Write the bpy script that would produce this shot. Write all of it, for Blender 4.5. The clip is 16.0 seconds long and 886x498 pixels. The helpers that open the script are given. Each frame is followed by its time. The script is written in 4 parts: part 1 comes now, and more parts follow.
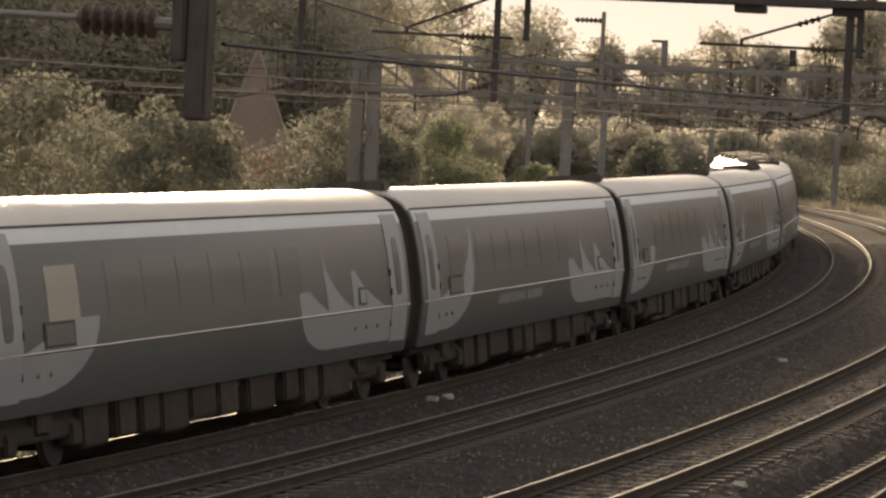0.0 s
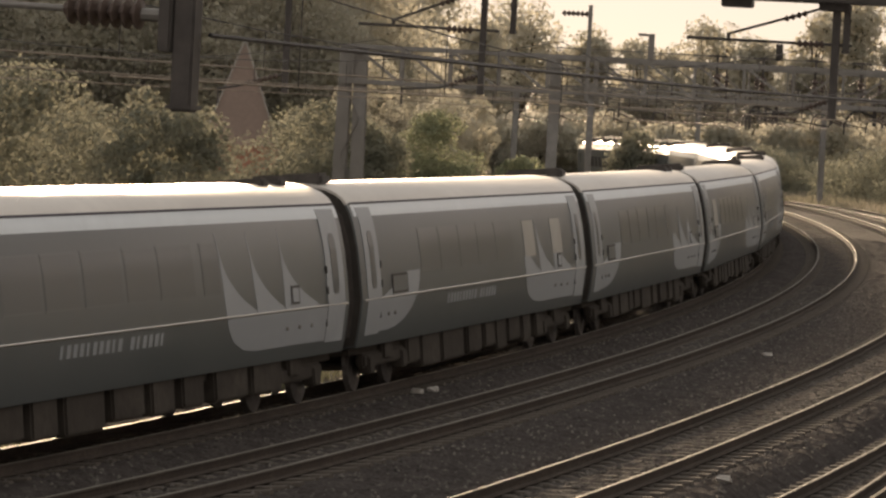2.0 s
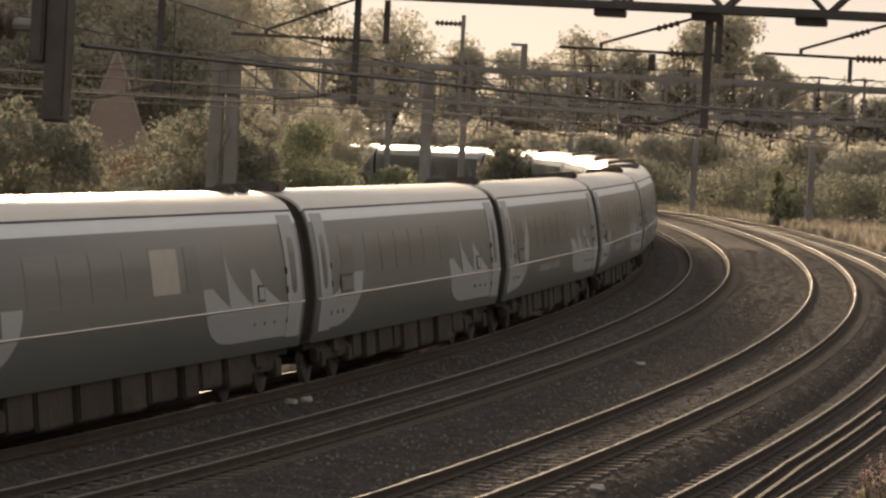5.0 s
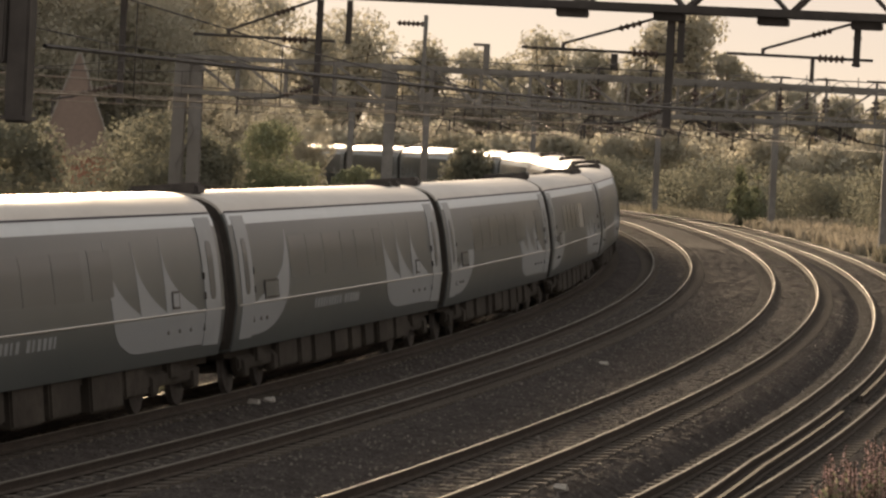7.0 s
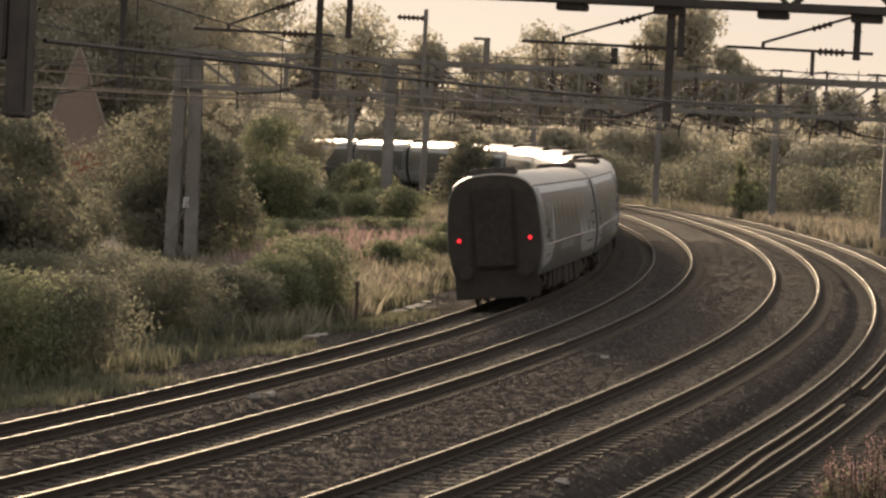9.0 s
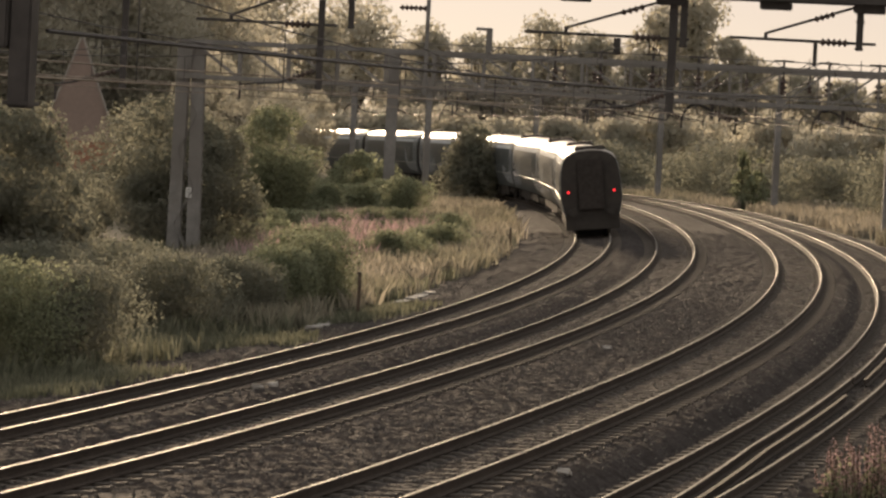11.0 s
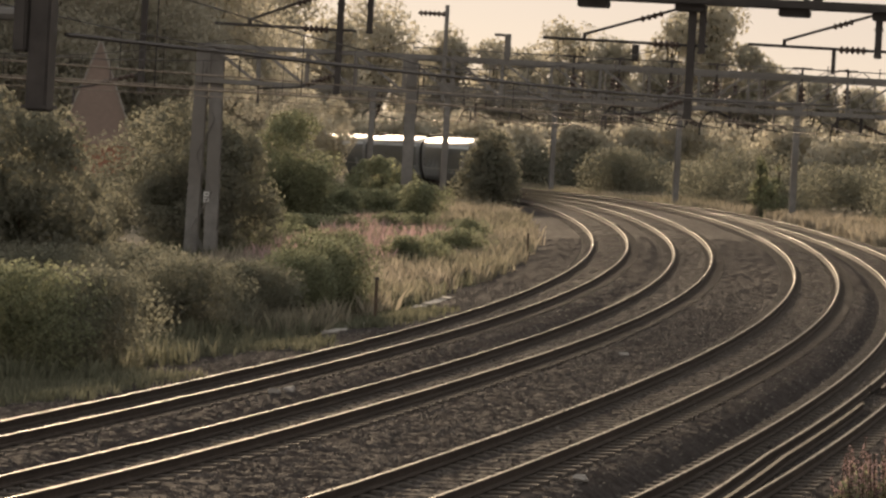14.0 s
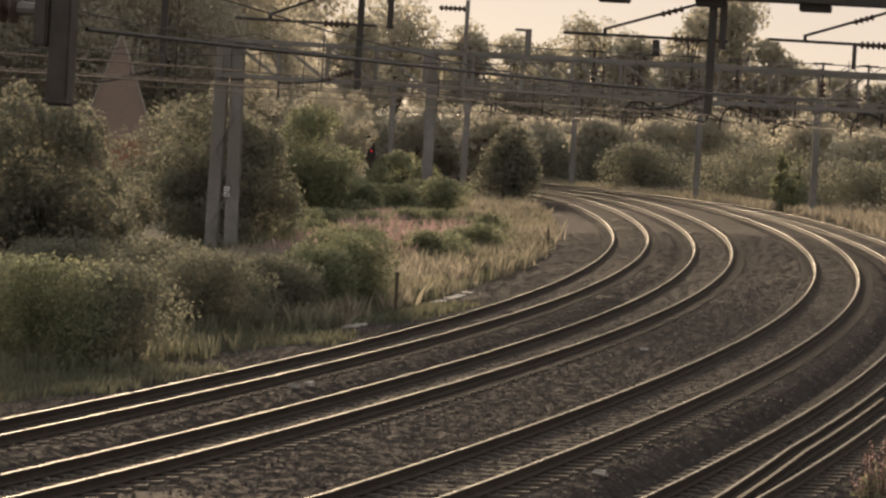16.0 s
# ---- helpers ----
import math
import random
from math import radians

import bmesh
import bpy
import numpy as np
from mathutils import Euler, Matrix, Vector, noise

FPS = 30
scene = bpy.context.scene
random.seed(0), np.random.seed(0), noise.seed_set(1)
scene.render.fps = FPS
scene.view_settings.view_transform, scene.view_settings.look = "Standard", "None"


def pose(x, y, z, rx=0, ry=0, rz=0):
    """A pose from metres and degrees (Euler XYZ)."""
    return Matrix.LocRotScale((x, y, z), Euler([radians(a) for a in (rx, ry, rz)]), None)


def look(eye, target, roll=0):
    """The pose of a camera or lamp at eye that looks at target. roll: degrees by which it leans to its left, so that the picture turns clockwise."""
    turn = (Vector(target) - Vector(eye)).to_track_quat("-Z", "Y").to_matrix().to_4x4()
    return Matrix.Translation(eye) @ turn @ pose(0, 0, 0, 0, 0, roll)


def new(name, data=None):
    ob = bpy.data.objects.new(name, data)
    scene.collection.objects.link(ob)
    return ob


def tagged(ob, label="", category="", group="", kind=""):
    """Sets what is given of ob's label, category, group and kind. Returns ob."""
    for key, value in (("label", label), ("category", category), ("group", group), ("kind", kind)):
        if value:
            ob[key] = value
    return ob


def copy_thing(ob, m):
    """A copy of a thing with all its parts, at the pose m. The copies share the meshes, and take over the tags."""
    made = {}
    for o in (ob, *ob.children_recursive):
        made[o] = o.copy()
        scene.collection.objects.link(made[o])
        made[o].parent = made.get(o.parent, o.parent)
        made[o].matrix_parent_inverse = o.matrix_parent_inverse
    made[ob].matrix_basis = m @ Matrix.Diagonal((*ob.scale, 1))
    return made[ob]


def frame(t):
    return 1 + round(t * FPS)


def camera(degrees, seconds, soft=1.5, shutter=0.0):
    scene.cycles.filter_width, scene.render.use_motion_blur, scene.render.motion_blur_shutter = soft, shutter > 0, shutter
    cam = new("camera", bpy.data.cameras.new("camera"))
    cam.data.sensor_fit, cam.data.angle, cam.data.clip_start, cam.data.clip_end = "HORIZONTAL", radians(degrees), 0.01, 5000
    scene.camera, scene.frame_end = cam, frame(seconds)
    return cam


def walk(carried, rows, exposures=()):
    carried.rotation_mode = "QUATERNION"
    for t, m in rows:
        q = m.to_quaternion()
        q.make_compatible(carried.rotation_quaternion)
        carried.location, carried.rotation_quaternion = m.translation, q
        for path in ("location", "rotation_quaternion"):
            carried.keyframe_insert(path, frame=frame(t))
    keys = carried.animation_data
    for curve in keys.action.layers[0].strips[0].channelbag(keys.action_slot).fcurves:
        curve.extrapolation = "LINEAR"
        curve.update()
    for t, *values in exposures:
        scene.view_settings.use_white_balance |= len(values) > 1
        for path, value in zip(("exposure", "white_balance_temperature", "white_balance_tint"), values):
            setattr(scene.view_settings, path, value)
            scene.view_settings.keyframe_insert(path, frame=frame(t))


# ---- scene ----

# ---------------------------------------------------------------- camera
EYE = (0.0, 0.0, 5.002)
CAM_ROWS = [
    (0.0, 88.4819, -2.8309, 2.0717),
    (0.5, 88.5772, -2.9022, 1.8929),
    (1.0, 88.5412, -2.9969, 1.8197),
    (1.5, 88.5182, -3.1046, 1.7607),
    (2.0, 88.3850, -3.1257, 1.8719),
    (2.5, 88.3624, -3.1725, 1.7487),
    (3.0, 88.4250, -3.0742, 1.6243),
    (3.5, 88.5341, -3.1320, 1.4819),
    (4.0, 88.5430, -3.0805, 1.0485),
    (4.5, 88.6004, -3.0863, 0.4564),
    (7.0, 88.6560, -2.9703, -0.5074),
    (7.5, 88.5513, -3.0340, -0.5619),
    (8.0, 88.4556, -2.9354, -0.4947),
    (8.5, 88.4970, -2.8682, -0.4609),
    (9.0, 88.5708, -2.8456, -0.5023),
    (11.5, 88.3587, -2.9023, -0.4496),
    (12.0, 88.3066, -2.8931, -0.4104),
    (12.5, 88.3454, -2.9037, -0.3482),
    (13.0, 88.4591, -3.0702, -0.3098),
    (13.5, 88.4864, -3.1626, -0.2780),
    (14.0, 88.4965, -3.1807, -0.2059),
    (14.5, 88.4900, -3.1941, -0.1155),
    (15.0, 88.3901, -3.2604, 0.0130),
    (15.5, 88.4162, -3.2904, 0.0604),
    (16.0, 88.4066, -3.2260, 0.0897),
]
cam = camera(12.772, 16.0, soft=2.5)
walk(cam, [(t, pose(*EYE, rx, ry, rz)) for t, rx, ry, rz in CAM_ROWS], exposures=[(0.0, 1.46, 6600, 12), (3.0, 1.44, 6600, 12), (7.0, 1.28, 6600, 12), (9.0, 1.26, 6550, 12), (16.0, 1.18, 6500, 12)])

# ---------------------------------------------------------------- world, sun
SUN_AZ, SUN_EL = -6.0, 9.2            # degrees from straight ahead (left is minus), height
world = bpy.data.worlds.new("evening_sky")
scene.world = world
world.use_nodes = True
wn = world.node_tree.nodes
sky = wn.new("ShaderNodeTexSky")
sky.sky_type = "NISHITA"
sky.sun_disc = False
sky.sun_elevation, sky.sun_rotation = radians(SUN_EL), radians(SUN_AZ)
sky.air_density, sky.dust_density, sky.ozone_density = 0.5, 0.1, 1.0
world.node_tree.links.new(sky.outputs[0], wn["Background"].inputs[0])
wn["Background"].inputs[1].default_value = 0.007
veil = wn.new("ShaderNodeBackground")                  # light of the evening haze: peach at the horizon, pale blue-grey overhead
tcw, sep, grad = wn.new("ShaderNodeTexCoord"), wn.new("ShaderNodeSeparateXYZ"), wn.new("ShaderNodeValToRGB")
world.node_tree.links.new(tcw.outputs["Generated"], sep.inputs[0])
world.node_tree.links.new(sep.outputs["Z"], grad.inputs[0])
grad.color_ramp.elements[0].position, grad.color_ramp.elements[1].position = 0.02, 0.55
grad.color_ramp.elements[0].color, grad.color_ramp.elements[1].color = (0.98, 0.76, 0.59, 1), (0.98, 0.95, 0.89, 1)
world.node_tree.links.new(grad.outputs[0], veil.inputs[0])
veil.inputs[1].default_value = 0.285
both = wn.new("ShaderNodeAddShader")
world.node_tree.links.new(wn["Background"].outputs[0], both.inputs[0])
world.node_tree.links.new(veil.outputs[0], both.inputs[1])
world.node_tree.links.new(both.outputs[0], wn["World Output"].inputs[0])
sun = new("sun", bpy.data.lights.new("sun", "SUN"))
sun.data.energy, sun.data.angle, sun.data.color = 2.5, radians(5.0), (1.0, 0.76, 0.50)
a, e = radians(SUN_AZ), radians(SUN_EL)
sun.matrix_world = look((300 * math.sin(a) * math.cos(e), 300 * math.cos(a) * math.cos(e), 300 * math.sin(e)), (0, 0, 0))


# ---------------------------------------------------------------- materials
def mat(name, c1, c2, scale=4.0, rough=0.7, metal=0.0, bump=0.0, bscale=None, c3=None, rough2=None, leaf=0.0, random=0.0, coat=0.0, spec=0.5):
    """Two colours mixed by noise at two scales, roughness variation and bump; leaf: share of light let through."""
    m = bpy.data.materials.new(name)
    m.use_nodes = True
    nt = m.node_tree
    n, l = nt.nodes, nt.links
    b = n["Principled BSDF"]
    tc = n.new("ShaderNodeTexCoord")
    n1 = n.new("ShaderNodeTexNoise")
    n1.inputs["Scale"].default_value, n1.inputs["Detail"].default_value, n1.inputs["Roughness"].default_value = scale, 6, 0.65
    n2 = n.new("ShaderNodeTexNoise")
    n2.inputs["Scale"].default_value, n2.inputs["Detail"].default_value = scale * 0.13, 3
    l.new(tc.outputs["Object"], n1.inputs["Vector"])
    l.new(tc.outputs["Object"], n2.inputs["Vector"])
    ramp = n.new("ShaderNodeValToRGB")
    ramp.color_ramp.elements[0].position, ramp.color_ramp.elements[1].position = 0.34, 0.66
    ramp.color_ramp.elements[0].color, ramp.color_ramp.elements[1].color = (*c1, 1), (*c2, 1)
    l.new(n1.outputs["Fac"], ramp.inputs[0])
    col = ramp.outputs[0]
    mx = n.new("ShaderNodeMix")
    mx.data_type = "RGBA"
    mr = n.new("ShaderNodeMapRange")
    mr.inputs["From Min"].default_value, mr.inputs["From Max"].default_value = 0.4, 0.65
    mr.inputs["To Max"].default_value = 0.7
    l.new(n2.outputs["Fac"], mr.inputs["Value"])
    l.new(mr.outputs[0], mx.inputs["Factor"])
    l.new(col, mx.inputs["A"])
    mx.inputs["B"].default_value = (*(c3 or c1), 1)
    col = mx.outputs["Result"]
    if random:
        hs = n.new("ShaderNodeHueSaturation")
        geo = n.new("ShaderNodeNewGeometry")
        r = n.new("ShaderNodeMapRange")
        r.inputs["To Min"].default_value, r.inputs["To Max"].default_value = 1 - random, 1 + random
        l.new(geo.outputs["Random Per Island"], r.inputs["Value"])
        l.new(r.outputs[0], hs.inputs["Value"])
        l.new(col, hs.inputs["Color"])
        col = hs.outputs[0]
    l.new(col, b.inputs["Base Color"])
    rr = n.new("ShaderNodeMapRange")
    rr.inputs["To Min"].default_value, rr.inputs["To Max"].default_value = rough, rough2 if rough2 is not None else min(1, rough + 0.15)
    l.new(n1.outputs["Fac"], rr.inputs["Value"])
    l.new(rr.outputs[0], b.inputs["Roughness"])
    b.inputs["Metallic"].default_value = metal
    b.inputs["Specular IOR Level"].default_value = spec
    b.inputs["Coat Weight"].default_value = coat
    b.inputs["Coat Roughness"].default_value = 0.08
    if bump:
        bp = n.new("ShaderNodeBump")
        bp.inputs["Strength"].default_value, bp.inputs["Distance"].default_value = min(1, bump), 0.03
        n3 = n.new("ShaderNodeTexNoise")
        n3.inputs["Scale"].default_value, n3.inputs["Detail"].default_value = bscale or scale * 3, 4
        l.new(tc.outputs["Object"], n3.inputs["Vector"])
        l.new(n3.outputs["Fac"], bp.inputs["Height"])
        l.new(bp.outputs[0], b.inputs["Normal"])
    if leaf:
        tr = n.new("ShaderNodeBsdfTranslucent")
        through_ = n.new("ShaderNodeMix")                # light that has passed a leaf: brighter and warmer
        through_.data_type, through_.blend_type = "RGBA", "MULTIPLY"
        through_.inputs["Factor"].default_value = 1.0
        l.new(col, through_.inputs["A"])
        through_.inputs["B"].default_value = (2.2, 2.15, 2.1, 1)
        l.new(through_.outputs["Result"], tr.inputs["Color"])
        ms = n.new("ShaderNodeMixShader")
        ms.inputs[0].default_value = leaf
        l.new(b.outputs[0], ms.inputs[1])
        l.new(tr.outputs[0], ms.inputs[2])
        l.new(ms.outputs[0], n["Material Output"].inputs[0])
    return m


M_BALLAST = mat("ballast", (0.030, 0.026, 0.024), (0.078, 0.068, 0.062), 14, 0.9, bump=1.0, bscale=22, c3=(0.031, 0.026, 0.0235), spec=0.05)
M_STONE = mat("ballast_stone", (0.06, 0.054, 0.048), (0.12, 0.108, 0.095), 3, 0.7, random=0.5, spec=0.06)
M_SLEEPER = mat("concrete_sleeper", (0.075, 0.066, 0.057), (0.12, 0.106, 0.09), 6, 0.85, bump=0.3, c3=(0.065, 0.054, 0.046), spec=0.04)
M_RUST = mat("rusty_rail_side", (0.045, 0.037, 0.031), (0.078, 0.063, 0.052), 12, 0.8, bump=0.2, spec=0.1)
M_RAILTOP = mat("polished_rail_head", (0.13, 0.12, 0.10), (0.19, 0.175, 0.148), 8, 0.58, 1.0, rough2=0.7)
M_SOIL = mat("dry_verge_soil", (0.085, 0.078, 0.058), (0.13, 0.115, 0.085), 0.8, 0.95, bump=0.8, bscale=5, c3=(0.08, 0.082, 0.05), spec=0.06)
M_LEAF = mat("leaf_dark", (0.122, 0.127, 0.098), (0.17, 0.17, 0.135), 0.8, 0.7, leaf=0.45, random=0.15, c3=(0.122, 0.12, 0.095), spec=0.08)
M_LEAF_LIGHT = mat("leaf_light", (0.13, 0.145, 0.095), (0.18, 0.19, 0.13), 0.8, 0.7, leaf=0.5, random=0.3, c3=(0.12, 0.125, 0.075), spec=0.08)
# paler than real foliage: haze over distant trees put into the base colour
M_LEAF_HAZED = mat("leaf_hazed", (0.26, 0.25, 0.208), (0.33, 0.318, 0.265), 0.3, 0.8, leaf=0.55, random=0.08, c3=(0.23, 0.222, 0.18), spec=0.05)
M_BARK = mat("bark", (0.06, 0.045, 0.03), (0.12, 0.09, 0.065), 6, 0.9, bump=0.6, spec=0.15)
M_GRASS = mat("dry_grass", (0.17, 0.155, 0.125), (0.27, 0.245, 0.20), 0.5, 0.8, leaf=0.4, random=0.3, c3=(0.13, 0.13, 0.09), spec=0.08)
M_GRASS_GREEN = mat("green_grass", (0.09, 0.095, 0.066), (0.135, 0.135, 0.10), 0.5, 0.8, leaf=0.4, random=0.3, spec=0.08)
M_BLOSSOM = mat("pink_blossom", (0.26, 0.18, 0.18), (0.35, 0.26, 0.255), 3, 0.8, leaf=0.35, random=0.35)
M_STEEL = mat("weathered_galvanised_steel", (0.17, 0.165, 0.155), (0.26, 0.25, 0.235), 3, 0.6, 0.2, bump=0.1, c3=(0.16, 0.148, 0.13))
M_DARKSTEEL = mat("dark_grimy_steel", (0.05, 0.045, 0.042), (0.10, 0.09, 0.082), 4, 0.6, 0.4, bump=0.1)
M_PORCELAIN = mat("brown_porcelain", (0.07, 0.05, 0.042), (0.10, 0.075, 0.06), 4, 0.5, spec=0.3)
M_WIRE = mat("copper_wire", (0.20, 0.16, 0.12), (0.36, 0.30, 0.23), 4, 0.48, 1.0)
M_PAINT = mat("dark_teal_paint", (0.066, 0.075, 0.076), (0.085, 0.094, 0.094), 1.2, 0.34, rough2=0.42, c3=(0.078, 0.086, 0.086), spec=0.5)
M_SILVER = mat("silver_vinyl", (0.24, 0.255, 0.265), (0.30, 0.315, 0.325), 1.5, 0.4)
# pale blue-grey in place of the sky mirrored by the upper teal side
M_SKY_BAND = mat("painted_sky_reflection", (0.50, 0.54, 0.56), (0.58, 0.62, 0.64), 1.5, 0.3)
M_ROOF = mat("grey_roof_paint", (0.50, 0.47, 0.43), (0.58, 0.55, 0.50), 1.4, 0.36, 0.0, rough2=0.46, spec=0.35, c3=(0.45, 0.42, 0.38))
M_BEAD = mat("bright_aluminium", (0.5, 0.48, 0.45), (0.6, 0.58, 0.54), 3, 0.3, 0.9)
M_GUTTER = mat("dark_seam", (0.05, 0.045, 0.06), (0.08, 0.07, 0.09), 4, 0.6)
M_RUBBER = mat("black_bellows", (0.036, 0.032, 0.029), (0.058, 0.051, 0.046), 6, 0.9, spec=0.1)
M_UNDER = mat("grimy_underframe", (0.038, 0.033, 0.028), (0.066, 0.058, 0.049), 3, 0.85, bump=0.3, spec=0.1)
M_BLACKEND = mat("black_end_paint", (0.045, 0.041, 0.037), (0.068, 0.061, 0.054), 3, 0.75, spec=0.1)
M_BRICK = mat("red_brick", (0.22, 0.10, 0.07), (0.34, 0.17, 0.12), 5, 0.85)
M_TILE = mat("red_clay_tile", (0.23, 0.175, 0.145), (0.29, 0.22, 0.185), 3, 0.8)
M_PALE_PANE = mat("pale_window_pane", (0.30, 0.28, 0.24), (0.36, 0.34, 0.30), 3, 0.5)
M_WHITE = mat("white_plate", (0.65, 0.65, 0.62), (0.78, 0.78, 0.75), 3, 0.5)
M_CONCRETE = mat("pale_concrete", (0.30, 0.28, 0.25), (0.42, 0.40, 0.36), 5, 0.85, bump=0.3)
M_TIMBER = mat("old_timber", (0.07, 0.05, 0.035), (0.13, 0.10, 0.07), 8, 0.85, bump=0.4)


def glass():
    m = bpy.data.materials.new("tinted_window_glass")
    m.use_nodes = True
    b = m.node_tree.nodes["Principled BSDF"]
    b.inputs["Base Color"].default_value = (0.055, 0.062, 0.064, 1)
    b.inputs["Roughness"].default_value = 0.33
    b.inputs["Specular IOR Level"].default_value = 0.45
    return m


def lamp_mat(name, c, strength):
    m = bpy.data.materials.new(name)
    m.use_nodes = True
    b = m.node_tree.nodes["Principled BSDF"]
    b.inputs["Base Color"].default_value = (*c, 1)
    b.inputs["Emission Color"].default_value = (*c, 1)
    b.inputs["Emission Strength"].default_value = strength
    return m


M_GLASS = glass()
M_RED = lamp_mat("red_lens", (1.0, 0.03, 0.04), 0.55)


# ---------------------------------------------------------------- mesh helpers
def link_mesh(name, verts, faces, material, parent=None, label="", smooth=False):
    me = bpy.data.meshes.new(name)
    me.from_pydata([tuple(v) for v in verts], [], faces)
    if smooth:
        me.polygons.foreach_set("use_smooth", [True] * len(me.polygons))
        me.set_sharp_from_angle(angle=radians(32))
    me.materials.append(material)
    ob = new(name, me)
    if parent is not None:
        ob.parent = parent
    if label:
        ob["label"] = label
    return ob


def link_np(name, verts, corners, per, material, parent=None):
    """Mesh from numpy arrays: faces of per corners each."""
    me = bpy.data.meshes.new(name)
    n = len(corners) // per
    me.vertices.add(len(verts))
    me.vertices.foreach_set("co", np.asarray(verts, np.float32).ravel())
    me.loops.add(len(corners))
    me.loops.foreach_set("vertex_index", np.asarray(corners, np.int32))
    me.polygons.add(n)
    me.polygons.foreach_set("loop_start", np.arange(0, n * per, per, dtype=np.int32))
    me.update(calc_edges=True)
    me.materials.append(material)
    ob = new(name, me)
    if parent is not None:
        ob.parent = parent
    return ob


def part(name, bm, material, parent, label="", smooth=False):
    me = bpy.data.meshes.new(name)
    bmesh.ops.recalc_face_normals(bm, faces=bm.faces[:])
    bm.to_mesh(me)
    bm.free()
    if smooth:
        me.polygons.foreach_set("use_smooth", [True] * len(me.polygons))
    me.materials.append(material)
    ob = new(name, me)
    ob.parent = parent
    if label:
        ob["label"] = label
    return ob


def box(bm, x0, y0, z0, x1, y1, z1, bevel=0.0):
    r = bmesh.ops.create_cube(bm, size=1.0, matrix=Matrix.Translation(((x0 + x1) / 2, (y0 + y1) / 2, (z0 + z1) / 2)) @ Matrix.Diagonal((x1 - x0, y1 - y0, z1 - z0, 1)))
    if bevel:
        edges = list({ed for v in r["verts"] for ed in v.link_edges})
        bmesh.ops.bevel(bm, geom=edges, offset=bevel, segments=2, affect="EDGES")
    return bm


def bar(bm, p, q, w, h=None, round_=False, segs=8):
    """A straight member from p to q: a box of w by h, or a tube of diameter w."""
    p, q = Vector(p), Vector(q)
    d = q - p
    m = Matrix.Translation((p + q) / 2) @ d.to_track_quat("Z", "Y").to_matrix().to_4x4()
    if round_:
        bmesh.ops.create_cone(bm, cap_ends=True, segments=segs, radius1=w / 2, radius2=w / 2, depth=d.length, matrix=m)
    else:
        bmesh.ops.create_cube(bm, size=1.0, matrix=m @ Matrix.Diagonal((w, h or w, d.length, 1)))
    return bm


def lathe(bm, p, q, radii, segs=10):
    """A turned body from p to q with radii at even steps."""
    p, q = Vector(p), Vector(q)
    d = q - p
    rot = d.to_track_quat("Z", "Y").to_matrix()
    rings = []
    for i, r in enumerate(radii):
        c = p + d * (i / (len(radii) - 1))
        rings.append([bm.verts.new(c + rot @ Vector((r * math.cos(k * 2 * math.pi / segs), r * math.sin(k * 2 * math.pi / segs), 0))) for k in range(segs)])
    for a_, b_ in zip(rings, rings[1:]):
        for k in range(segs):
            bm.faces.new((a_[k], a_[(k + 1) % segs], b_[(k + 1) % segs], b_[k]))
    bm.faces.new(rings[0][::-1])
    bm.faces.new(rings[-1])
    return bm


def empty(name, m=None, label="", category="", group="", kind=""):
    ob = new(name)
    if m is not None:
        ob.matrix_basis = m
    return tagged(ob, label, category, group, kind)


# ---------------------------------------------------------------- the line of the railway
S0, S1 = -280.0, 780.0
KNOT_S = [-280, -20, 0, 30, 60, 90, 120, 150, 180, 210, 240, 270, 320, 780]
KNOT_K = [-1.2, -1.8, -3.11, -1.398, -1.689, -1.523, -1.456, -1.542, -1.154, -3.294, -1.882, -0.5, -0.6, -0.8]
CS = np.arange(S0, S1 + 1)
_k = np.interp(CS, KNOT_S, KNOT_K) / 1000
CTH = np.concatenate([[0], np.cumsum((_k[1:] + _k[:-1]) / 2)])
_i0 = int(-S0)
CTH = CTH - CTH[_i0] + 0.274
_tm = (CTH[1:] + CTH[:-1]) / 2
CX = np.concatenate([[0], np.cumsum(np.sin(_tm))])
CY = np.concatenate([[0], np.cumsum(np.cos(_tm))])
CX, CY = CX - CX[_i0] - 11.899, CY - CY[_i0] + 40.0
OFFS = [0.0, 3.457, 8.066, 11.42]
CANT = [0.1625, 0.1266, 0.047, 0.0426]
LEVEL = [0.0, 0.1236, 0.2202, 0.0167]
HALF = 0.7525


def zb(s):
    c = np.minimum(s, 300.0)
    return 0.008427 * c - 0.6251e-4 * np.clip(c - 180, 0, None) ** 2


def place(s, o, z=0.0):
    """World place at s along the line, o to its right, z above the level of the first track."""
    x, y, t = np.interp(s, CS, CX), np.interp(s, CS, CY), np.interp(s, CS, CTH)
    return Vector((float(x + o * np.cos(t)), float(y - o * np.sin(t)), float(zb(s) + z)))


def heading(s):
    return float(np.interp(s, CS, CTH))


def track_z(t, side):
    return LEVEL[t] + CANT[t] * side / 2


def at_line(s, o=0.0, z=0.0):
    """A pose at that place, its y along the line."""
    p = place(s, o, z)
    return pose(p.x, p.y, p.z, 0, 0, -math.degrees(heading(s)))


def line_coords(x, y):
    """s and o of places in the plan."""
    s, o = np.empty(len(x)), np.empty(len(x))
    for i in range(0, len(x), 4000):
        dx, dy = x[i:i + 4000, None] - CX[None], y[i:i + 4000, None] - CY[None]
        j = np.argmin(dx * dx + dy * dy, 1)
        k = np.arange(len(j))
        s[i:i + 4000] = CS[j]
        o[i:i + 4000] = dx[k, j] * np.cos(CTH[j]) - dy[k, j] * np.sin(CTH[j])
    return s, o


